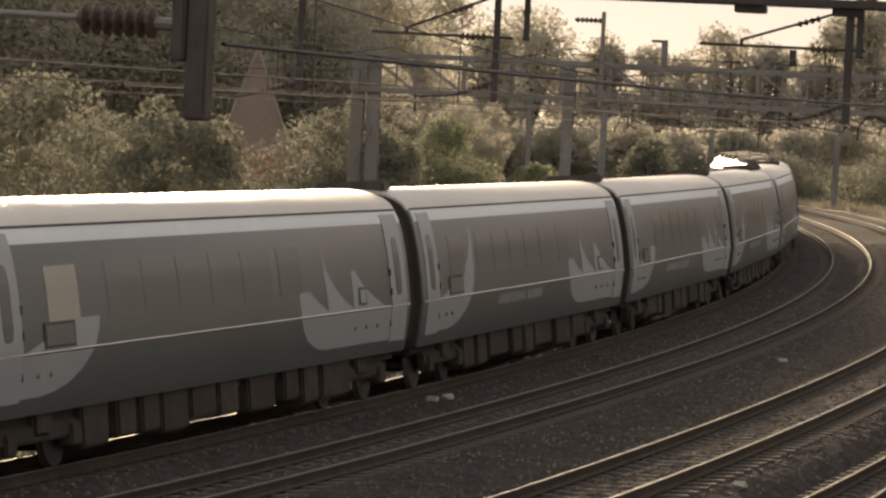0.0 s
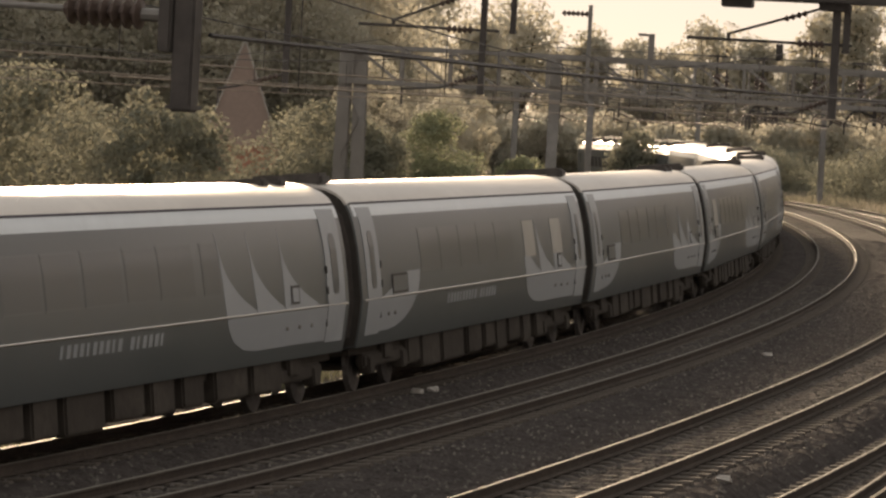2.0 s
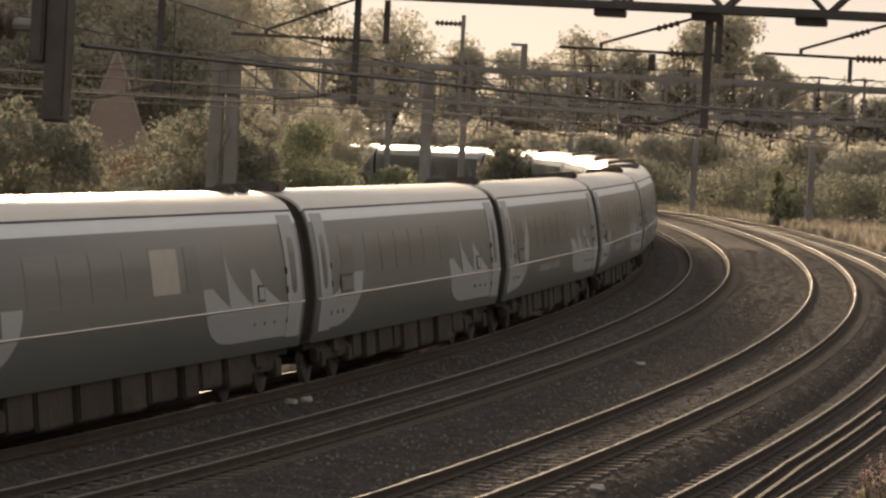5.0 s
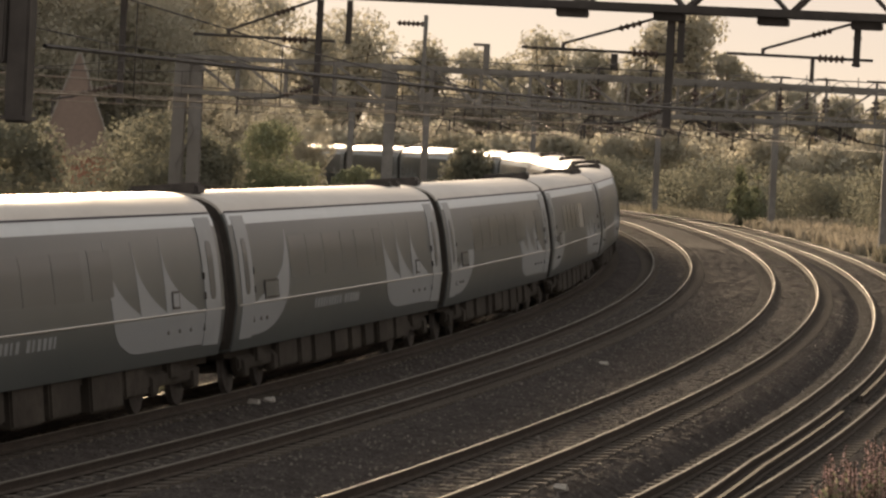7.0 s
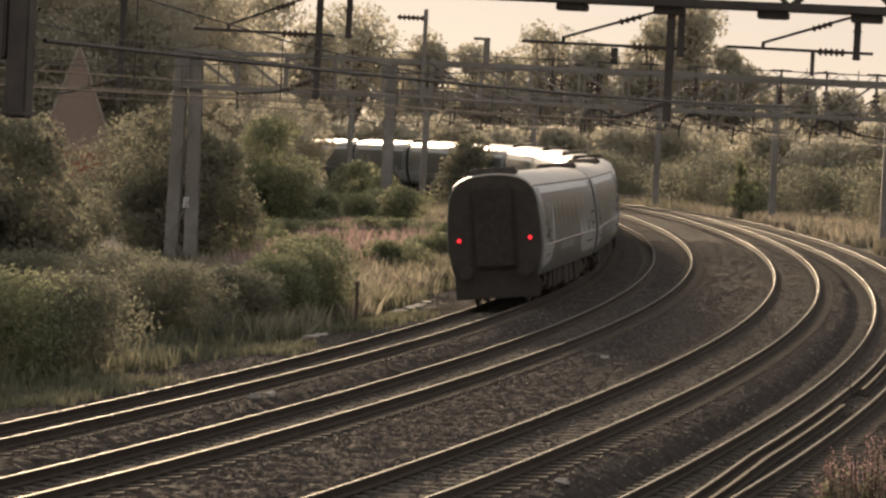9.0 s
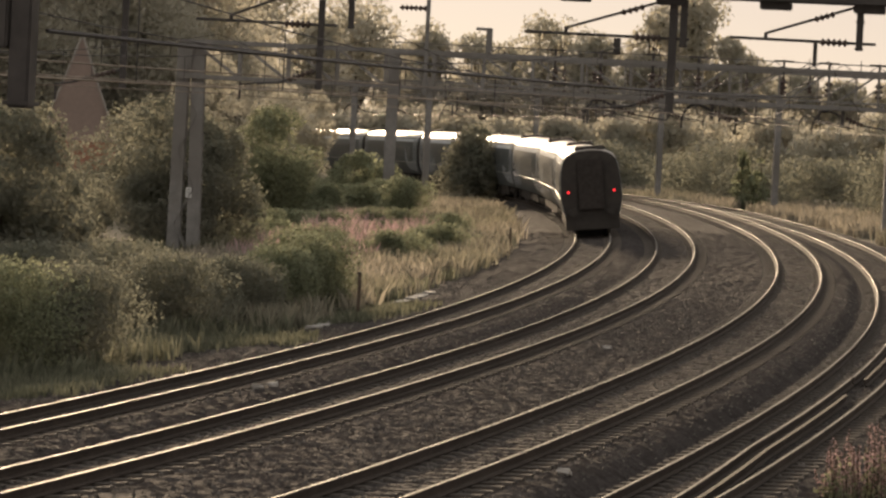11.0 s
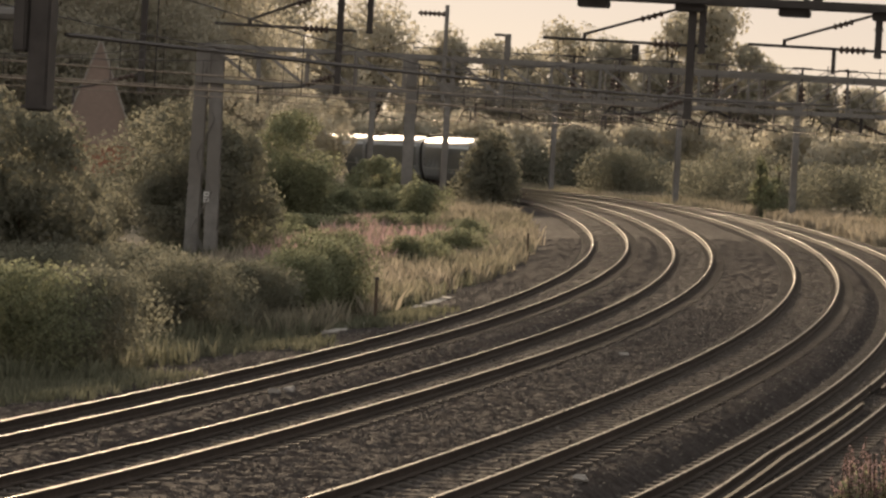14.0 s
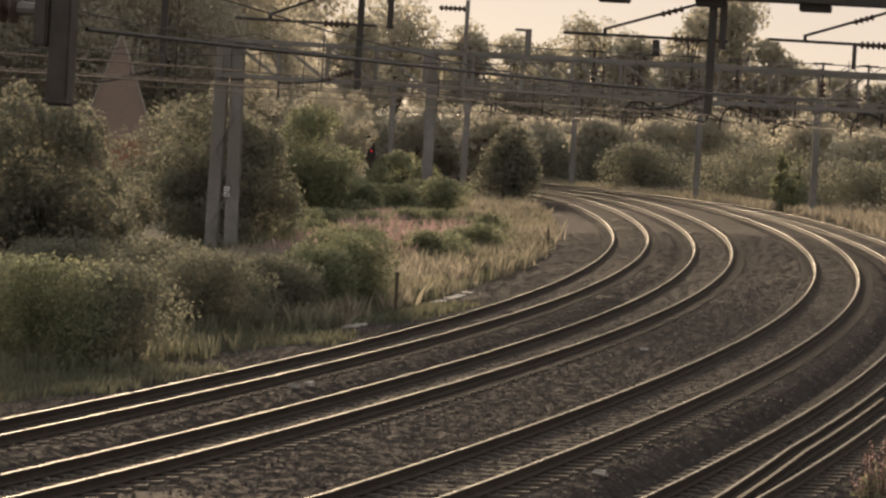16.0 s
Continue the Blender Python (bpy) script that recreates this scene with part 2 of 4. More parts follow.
# ballast surface across the line: offset, height
BED_O = [-4.6, -3.4, -2.4, -1.35, 1.35, 1.75, 2.1, 4.8, 5.3, 6.3, 6.75, 9.4, 9.75, 10.1, 12.75, 13.6, 15.2]
BED_Z = [-0.62, -0.50, -0.36, -0.34, -0.06, -0.08, -0.19, 0.02, 0.02, -0.02, -0.02, 0.05, 0.0, -0.22, -0.15, -0.28, -0.60]


def bed_z(o):
    return np.interp(o, BED_O, BED_Z)


def build_ground():
    def spread(lo, hi, step, far):
        a_ = list(np.arange(lo, hi + 0.1, step))
        d, lo_, hi_ = step, lo, hi
        while hi_ < far:
            d *= 1.35
            lo_, hi_ = lo_ - d, hi_ + d
            a_ = [lo_] + a_ + [hi_]
        return np.array(a_)
    xs, ys = spread(-90, 90, 3.0, 2500), spread(-30, 420, 3.0, 4000)
    gx, gy = np.meshgrid(xs, ys)
    x, y = gx.ravel(), gy.ravel()
    s, o = line_coords(x, y)
    z = zb(s) - 0.62
    rise = np.clip((-o - 5) / 20, 0, 1) * 0.5 + np.clip((o - 16) / 14, 0, 1) * 0.7
    bumps = np.array([noise.noise(Vector((a_ * 0.15, b_ * 0.15, 0))) for a_, b_ in zip(x, y)]) * 0.16
    inside = (o > -4.4) & (o < 15)
    z = np.where(inside, z - 0.25, z + rise + bumps)
    nx = len(xs)
    idx = np.arange((len(ys) - 1) * nx).reshape(-1, nx)[:, :-1].ravel()
    faces = np.stack([idx, idx + 1, idx + 1 + nx, idx + nx], 1).ravel()
    ob = link_np("ground", np.stack([x, y, z], 1), faces, 4, M_SOIL)
    tagged(ob, "dry grassy verge soil beside the railway", "ground", kind="structure")


def build_trackbed():
    """Crushed stone, coarse enough to shade itself under a low sun."""
    th = empty("trackbed", label="dark brown crushed stone ballast under four tracks", category="ballast bed", kind="structure")
    for lo, hi, ds, do, amp in ((-60, 0, 4.0, 0.4, 0.03), (0, 14, 1.0, 0.3, 0.04), (14, 78, 0.10, 0.10, 0.036), (78, 150, 0.18, 0.16, 0.045), (150, 260, 0.5, 0.3, 0.05), (260, 700, 4.0, 0.4, 0.05)):
        os_ = np.linspace(-4.6, 15.2, int(19.8 / do) + 1)
        ss = np.linspace(lo, hi, int((hi - lo) / ds) + 1)
        x, y, t = np.interp(ss, CS, CX)[:, None], np.interp(ss, CS, CY)[:, None], np.interp(ss, CS, CTH)[:, None]
        rough = np.random.uniform(-amp, amp, (len(ss), len(os_)))
        rough[0] = rough[-1] = 0
        z = zb(ss)[:, None] + bed_z(os_)[None] - 0.015 + rough
        v = np.stack([x + os_[None] * np.cos(t), y - os_[None] * np.sin(t), z], 2).reshape(-1, 3)
        n = len(os_)
        idx = np.arange((len(ss) - 1) * n).reshape(-1, n)[:, :-1].ravel()
        f = np.stack([idx, idx + 1, idx + 1 + n, idx + n], 1).ravel()
        tagged(link_np("ballast", v, f, 4, M_BALLAST, th), kind="stuff")


def sweep(s_list, o, zf, profile):
    """Profile (x, z) swept along the line at offset o (number or function)."""
    v, f = [], []
    n = len(profile)
    for i, s in enumerate(s_list):
        t = heading(s)
        oo = o(s) if callable(o) else o
        base = place(s, oo, zf)
        for px, pz in profile:
            v.append((base.x + px * math.cos(t), base.y - px * math.sin(t), base.z + pz))
        if i:
            for k in range(n):
                a_, b_ = (i - 1) * n + k, (i - 1) * n + (k + 1) % n
                f.append((a_, b_, b_ + n, a_ + n))
    f.append(tuple(range(n))[::-1])
    f.append(tuple(range((len(s_list) - 1) * n, len(s_list) * n)))
    return v, f


RAIL = [(-0.07, -0.16), (0.07, -0.16), (0.07, -0.145), (0.012, -0.125), (0.012, -0.045), (0.034, -0.035), (0.034, -0.006), (-0.034, -0.006), (-0.034, -0.035), (-0.012, -0.045), (-0.012, -0.125), (-0.07, -0.145)]
HEAD = [(-0.018, -0.006), (0.018, -0.006), (0.019, -0.003), (0.013, 0.004), (-0.013, 0.004), (-0.019, -0.003)]
SLEEPER_POINTS = [(-1.25, 0), (-0.55, 0.0), (-0.45, -0.03), (0.45, -0.03), (0.55, 0), (1.25, 0)]


def sleeper_mesh():
    v, f = [], []
    for x, z in SLEEPER_POINTS:
        v += [(x, -0.13, z - 0.2), (x, -0.10, z - 0.015), (x, -0.085, z), (x, 0.085, z), (x, 0.10, z - 0.015), (x, 0.13, z - 0.2)]
    for i in range(len(SLEEPER_POINTS) - 1):
        for k in range(5):
            a_ = i * 6 + k
            f.append((a_, a_ + 6, a_ + 7, a_ + 1))
    f.append((0, 1, 2, 3, 4, 5))
    f.append(tuple(range(30, 36))[::-1])
    return v, f


def sleeper_pose(t, s):
    p = place(s, OFFS[t], LEVEL[t] - 0.172)
    return pose(p.x, p.y, p.z, 0, -math.degrees(math.atan(CANT[t] / 1.5)), -math.degrees(heading(s)))


def build_track(t):
    th = empty("track_%d" % (t + 1), label="pair of worn steel rails on concrete sleepers in ballast", category="railway track", kind="structure")
    ss = list(np.arange(-60, 0, 4.0)) + list(np.arange(0, 330, 1.5)) + list(np.arange(330, 700, 6.0))
    for side in (-1, 1):
        v, f = sweep(ss, OFFS[t] + side * HALF, track_z(t, side), RAIL)
        rail = link_mesh("rail", v, f, M_RUST, th, "rusty-sided steel rail")
        v, f = sweep(ss, OFFS[t] + side * HALF, track_z(t, side), HEAD)
        link_mesh("rail_head", v, f, M_RAILTOP, rail, "polished running surface")
    v, f = sleeper_mesh()
    me = bpy.data.meshes.new("sleeper")
    me.from_pydata(v, [], f)
    me.materials.append(M_SLEEPER)
    for i in range(230):
        ob = new("sleeper", me)
        ob.parent = th
        ob.matrix_basis = sleeper_pose(t, 2 + i * 0.68)
    vv, ff = [], []
    for i in range(230, 470):
        m = sleeper_pose(t, 2 + i * 0.68)
        k = len(vv)
        vv += [m @ Vector(p) for p in v]
        ff += [tuple(q + k for q in face) for face in f]
    tagged(link_mesh("sleepers", vv, ff, M_SLEEPER, th), "distant concrete sleepers", kind="stuff")


def build_check_rails():
    """The inner rails of the turnout in the fourth track."""
    th = empty("turnout", label="inner rails of a turnout bolted between the running rails", category="railway turnout", kind="structure")
    for off, z, lo, hi, top in ((0.0, 0.0, 4, 47.5, True), (0.27, -0.02, 7, 43, False), (0.02, 0.0, 47.1, 100, True), (0.28, -0.02, 47, 60, False)):
        ss = list(np.arange(lo, hi, 1.0))
        o = (lambda s, off=off: 11.57 + off - 0.0225 * (min(s, 28) - 20))
        v, f = sweep(ss, o, LEVEL[3] + z, RAIL)
        r = link_mesh("inner_rail", v, f, M_RUST, th)
        if top:
            v, f = sweep(ss, o, LEVEL[3] + z, HEAD)
            link_mesh("rail_head", v, f, M_RAILTOP, r, "polished running surface")


def build_stones():
    """Loose ballast lumps that catch the light."""
    n = 26000
    s = np.random.uniform(6, 95, n) ** 1.0
    o = np.random.uniform(-4.2, 14.8, n)
    x, y, t = np.interp(s, CS, CX), np.interp(s, CS, CY), np.interp(s, CS, CTH)
    c = np.stack([x + o * np.cos(t), y - o * np.sin(t), zb(s) + bed_z(o) + 0.0], 1)
    base = np.array([(1, 0, 0), (-0.5, 0.87, 0), (-0.5, -0.87, 0), (0, 0, 0.9), (0.3, 0.5, 0.5)])
    tri = np.array([(0, 4, 3), (0, 1, 4), (1, 3, 4), (1, 2, 3), (2, 0, 3)])
    ang = np.random.uniform(0, 6.28, n)
    sc = np.random.uniform(0.02, 0.05, n)
    ca, sa = np.cos(ang)[:, None], np.sin(ang)[:, None]
    v = np.stack([base[None, :, 0] * ca - base[None, :, 1] * sa, base[None, :, 0] * sa + base[None, :, 1] * ca, np.repeat(base[None, :, 2], n, 0)], 2)
    v = v * sc[:, None, None] * np.random.uniform(0.7, 1.3, (n, 1, 3)) + c[:, None, :]
    f = (tri.ravel()[None] + 5 * np.arange(n)[:, None]).ravel()
    tagged(link_np("loose_stones", v.reshape(-1, 3), f, 3, M_STONE), "loose grey ballast stones between the rails", "ballast", kind="stuff")


# ---------------------------------------------------------------- trees, bushes, grass
def crown_points(rng, lobes, n):
    """Leaf places on the skins of overlapping lobes (x, y, z, r, flat)."""
    vol = np.array([l[3] ** 2 for l in lobes])
    which = rng.choice(len(lobes), n, p=vol / vol.sum())
    L = np.array(lobes)[which]
    d = rng.normal(size=(n, 3))
    d /= np.linalg.norm(d, axis=1)[:, None]
    r = L[:, 3] * (0.62 + 0.45 * rng.random(n) ** 0.7)
    r = np.where(rng.random(n) < 0.07, r * rng.uniform(1.0, 1.3, n), r)
    p = L[:, :3] + d * r[:, None] * np.stack([np.ones(n), np.ones(n), L[:, 4]], 1)
    return p, d


def leaf_mesh(rng, p, d, size):
    """Small folded leaf clumps, one to a point."""
    n = len(p)
    c_ = rng.normal(size=(n, 3)) * 0.55 + d
    c_ /= np.linalg.norm(c_, axis=1)[:, None]
    a_ = np.cross(c_, rng.normal(size=(n, 3)))
    a_ /= np.linalg.norm(a_, axis=1)[:, None]
    b_ = np.cross(c_, a_)
    s = size * rng.uniform(0.5, 1.4, n)[:, None]
    q = np.stack([p - a_ * s, p + b_ * s * 0.55 + c_ * s * 0.18, p + a_ * s, p - b_ * s * 0.55 + c_ * s * 0.18], 1)
    return q.reshape(-1, 3), np.arange(4 * n)


def lobes_for(rng, w, h, base, count, flat=0.9, cone=False, dome=False):
    out = []
    if dome:                                  # lobes over a rounded mound, and some inside it
        for i in range(count):
            a_, u = rng.uniform(0, 6.283), rng.random() ** 0.8
            k = 0.80 if i % 3 else 0.45
            r = min(w, h) * rng.uniform(0.10, 0.19)
            out.append(((w / 2 - r * 0.7) * k / 0.8 * math.sqrt(1 - u * u) * math.cos(a_), (w / 2 - r * 0.7) * k / 0.8 * math.sqrt(1 - u * u) * math.sin(a_), base + max(r * 0.5, (h - base - r) * k / 0.8 * u), r, flat))
        return out
    for _ in range(count):
        u = rng.random()
        z = base + (h - base) * (0.12 + 0.8 * u)
        k = math.sqrt(max(0.05, 1 - ((u - 0.42) / 0.66) ** 2))
        if cone:
            k = 1.0 - 0.8 * u
        a_ = rng.uniform(0, 6.283)
        rr = w / 2 * k * math.sqrt(rng.random()) * 0.75
        r = w * rng.uniform(0.18, 0.30) * (0.6 + 0.5 * k)
        r = min(r, (h - z) * 1.05 + 0.1 * w)
        out.append((rr * math.cos(a_), rr * math.sin(a_), min(z, h - r * 0.8), r, flat))
    return out


def tree(name, label, category, m, w, h, seed, material, leaf=0.22, n=5000, base=None, lobes=22, group="", trunk=None, cone=False, dome=False):
    """Trunk with limbs and a crown of many leaf clumps."""
    rng = np.random.default_rng(seed)
    th = empty(name, m, label, category, group)
    base = h * 0.22 if base is None else base
    L = lobes_for(rng, w, h, base, lobes, cone=cone, dome=dome)
    bm = bmesh.new()
    tr = trunk or max(0.06, h * 0.022)
    lean = Vector((rng.uniform(-0.04, 0.04) * h, rng.uniform(-0.04, 0.04) * h, h * (0.45 if dome else 0.8)))
    lathe(bm, (0, 0, -0.4), lean, [tr * 1.5, tr * 1.1, tr * 0.9, tr * 0.7, tr * 0.45, tr * 0.15], 8)
    for lo in L[::12 if dome else 2]:
        f = rng.uniform(0.25, 0.7)
        st = lean * f
        en = Vector(lo[:3])
        md = (st + en) / 2 + Vector((0, 0, 0.1 * h * rng.random()))
        bar(bm, st, md, tr * 0.6, round_=True, segs=5)
        bar(bm, md, en, tr * 0.35, round_=True, segs=5)
    wood = part("trunk", bm, M_BARK, th, "brown trunk with limbs")
    if tr < 0.05:
        tagged(wood, kind="stuff")            # a tangle of thin stems
    p, d = crown_points(rng, L, n)
    p[:, 2] = np.maximum(p[:, 2], 0.05)
    v, f = leaf_mesh(rng, p, d, leaf)
    ob = link_np("crown", v, f, 4, material, th)
    return th


def grass_patch(name, label, s_lo, s_hi, o_lo, o_hi, n, h, material, seed, width=0.02, tuft=0.16, ragged=1.0):
    rng = np.random.default_rng(seed)
    nt = n // 14
    ts = rng.uniform(s_lo, s_hi, nt)
    to = rng.uniform(o_lo, o_hi, nt)
    keep = np.array([noise.noise(Vector((a_ * 0.12, b_ * 0.2, seed))) for a_, b_ in zip(ts, to)]) > -0.25 * ragged
    ts, to = ts[keep], to[keep]
    k = rng.integers(0, len(ts), n)
    s, o = ts[k] + rng.normal(0, tuft, n), to[k] + rng.normal(0, tuft, n)
    x, y, t = np.interp(s, CS, CX), np.interp(s, CS, CY), np.interp(s, CS, CTH)
    x, y = x + o * np.cos(t), y - o * np.sin(t)
    z = zb(s) + np.where((o > -4.6) & (o < 15.2), bed_z(o), -0.62 + np.clip((-o - 5) / 20, 0, 1) * 0.5 + np.clip((o - 16) / 14, 0, 1) * 0.7) - 0.1
    hh = h * rng.uniform(0.45, 1.2, n)
    w = width * rng.uniform(0.6, 1.5, n)
    a_ = rng.uniform(0, 6.283, n)
    lean = rng.normal(0, 0.22, (n, 2)) * hh[:, None]
    b0 = np.stack([x - w * np.cos(a_), y - w * np.sin(a_), z], 1)
    b1 = np.stack([x + w * np.cos(a_), y + w * np.sin(a_), z], 1)
    m0 = np.stack([x + lean[:, 0] * 0.4 + w * np.cos(a_), y + lean[:, 1] * 0.4 + w * np.sin(a_), z + hh * 0.6], 1)
    tp = np.stack([x + lean[:, 0], y + lean[:, 1], z + hh], 1)
    v = np.stack([b0, b1, m0, tp], 1).reshape(-1, 3)
    tagged(link_np(name, v, np.arange(4 * n), 4, material), label, "grass", kind="stuff")


build_ground()
build_trackbed()
for _t in range(4):
    build_track(_t)
build_check_rails()
build_stones()


# ---------------------------------------------------------------- overhead line
PORTALS = [-8.0, 35.0, 102.0, 171.0, 213.5, 249.0, 289.0, 345.0]
CONTACT, CATENARY = 5.05, 6.15


def wire(name, pts, dia, parent, label="", segs=5):
    v, f = [], []
    for i, p in enumerate(pts):
        d = (pts[min(i + 1, len(pts) - 1)] - pts[max(i - 1, 0)]).normalized()
        side = d.cross(Vector((0, 0, 1))).normalized()
        up = side.cross(d)
        for k in range(segs):
            a_ = k * 2 * math.pi / segs
            v.append(p + side * (math.cos(a_) * dia / 2) + up * (math.sin(a_) * dia / 2))
        if i:
            for k in range(segs):
                a_, b_ = (i - 1) * segs + k, (i - 1) * segs + (k + 1) % segs
                f.append((a_, b_, b_ + segs, a_ + segs))
    return link_mesh(name, v, f, M_WIRE, parent, label, smooth=True)


def contact_z(t, s):
    return LEVEL[t] + float(np.interp(s, [35, 102], [CONTACT + 0.32, CONTACT]))


def build_overhead(t):
    th = empty("overhead_line", label="sunlit copper contact wire with catenary and droppers above the track", category="overhead wire", group="overhead lines")
    con, cat, drops = [], [], bmesh.new()
    for i, (a_, b_) in enumerate(zip(PORTALS, PORTALS[1:])):
        st = 0.2 if i % 2 else -0.2
        p, q = place(a_, OFFS[t] + st, contact_z(t, a_)), place(b_, OFFS[t] - st, contact_z(t, b_))
        n = 10
        for k in range(n + (b_ == PORTALS[-1])):
            u = k / n
            c = p.lerp(q, u)
            k_ = c + Vector((0, 0, 0.28 + (CATENARY - CONTACT - 0.28) * (2 * u - 1) ** 2))
            con.append(c)
            cat.append(k_)
            if 0 < k:
                bar(drops, c, k_, 0.012)
    wire("contact_wire", con, 0.018, th, "bright contact wire")
    wire("catenary_wire", cat, 0.016, th, "dull catenary wire").data.materials[0] = M_DARKSTEEL
    tagged(part("dropper_wire", drops, M_DARKSTEEL, th), kind="stuff")


def insulator(bm, p, q, r, sheds):
    """A ribbed rod from p to q."""
    radii = [r * 0.45]
    for _ in range(sheds):
        radii += [r, r * 0.9, r * 0.42, r * 0.42]
    return lathe(bm, p, q, radii, 10)


def drop_tube(s, o, z_lo, z_hi, w, lean=0.0, label="grey steel drop tube hanging from the gantry"):
    th = empty("drop_post", at_line(s, o), label, "drop post", "gantry drop posts")
    bm = bmesh.new()
    box(bm, -w / 2, -w / 2, z_lo, w / 2, w / 2, z_hi, w * 0.08)
    part("post", bm, M_DARKSTEEL, th)
    bm = bmesh.new()
    box(bm, -w * 0.62, -w * 0.62, z_lo + 0.02, w * 0.62, w * 0.62, z_lo + 0.05)
    part("end_plate", bm, M_DARKSTEEL, th)
    bm = bmesh.new()
    box(bm, -w * 0.62, -w * 0.62, z_hi - 0.3, w * 0.62, w * 0.62, z_hi - 0.26)
    part("collar", bm, M_DARKSTEEL, th)
    return th


def cantilever(th, z_arm, reach, z_top, ins=True, stay=0.55):
    """Horizontal tube to the left of a drop post with a raking stay, insulators and a steady arm."""
    bm = bmesh.new()
    bar(bm, (0.3, 0, z_arm), (-reach, 0, z_arm + 0.02), 0.055, round_=True)
    part("registration_tube", bm, M_DARKSTEEL, th)
    bm = bmesh.new()
    bar(bm, (-reach * 0.72, 0, z_arm + 0.12), (-0.05, 0, z_top), 0.05, round_=True)
    bar(bm, (-reach * 0.72, 0, z_arm), (-reach * 0.72, 0, z_arm + 0.14), 0.06)
    part("stay_tube", bm, M_DARKSTEEL, th)
    bm = bmesh.new()
    insulator(bm, (-0.22, 0, z_arm), (-0.72, 0, z_arm), 0.075, 5)
    part("insulator", bm, M_PORCELAIN, th, "brown ribbed porcelain insulator")
    bm = bmesh.new()
    insulator(bm, (-0.2 * reach, 0, z_arm + 0.12 + (z_top - z_arm - 0.12) * 0.72), (-0.36 * reach, 0, z_arm + 0.12 + (z_top - z_arm - 0.12) * 0.5), 0.06, 4)
    part("insulator", bm, M_PORCELAIN, th, "brown ribbed porcelain insulator")


def steady_arm(th, z, x0, x1):
    bm = bmesh.new()
    bar(bm, (0, 0, z), (x0, 0, z - 0.28), 0.045, round_=True)
    bar(bm, (x0, 0, z - 0.28), (x1, 0, z - 0.34), 0.04, round_=True)
    bar(bm, (x1, 0, z - 0.3), (x1, 0, z - 0.62), 0.035)
    part("steady_arm", bm, M_DARKSTEEL, th)
    bm = bmesh.new()
    insulator(bm, (x0 * 0.15, 0, z - 0.042), (x0 * 0.8, 0, z - 0.224), 0.06, 6)
    part("insulator", bm, M_PORCELAIN, th, "brown ribbed porcelain insulator")


def lattice_mast(th, x, z0, z1, w0, w1, d=0.35):
    """Four angle legs with zigzag lacing."""
    mast = None
    for sx in (-1, 1):
        for sy in (-1, 1):
            bm = bmesh.new()
            bar(bm, (x + sx * w0 / 2, sy * d / 2, z0), (x + sx * w1 / 2, sy * d / 2, z1), 0.1, w0 * 0.62)
            p = part("mast_leg", bm, M_STEEL, mast or th, "riveted steel mast leg")
            mast = mast or p
    n = 6
    for i in range(n):
        u, u2 = i / n, (i + 1) / n
        sgn = 1 if i % 2 else -1
        wa, wb = w0 + (w1 - w0) * u, w0 + (w1 - w0) * u2
        for sy in (-1, 1):
            bm = bmesh.new()
            bar(bm, (x - sgn * wa / 2, sy * (d / 2 + 0.06), z0 + (z1 - z0) * u), (x + sgn * wb / 2, sy * (d / 2 + 0.06), z0 + (z1 - z0) * u2), w0 * 0.14, 0.03)
            part("lacing_bar", bm, M_STEEL, mast)
    bm = bmesh.new()
    box(bm, x - w0 * 0.8, -0.45, z0 - 0.5, x + w0 * 0.8, 0.45, z0 + 0.25, 0.03)
    part("footing", bm, M_CONCRETE, th, "concrete footing")


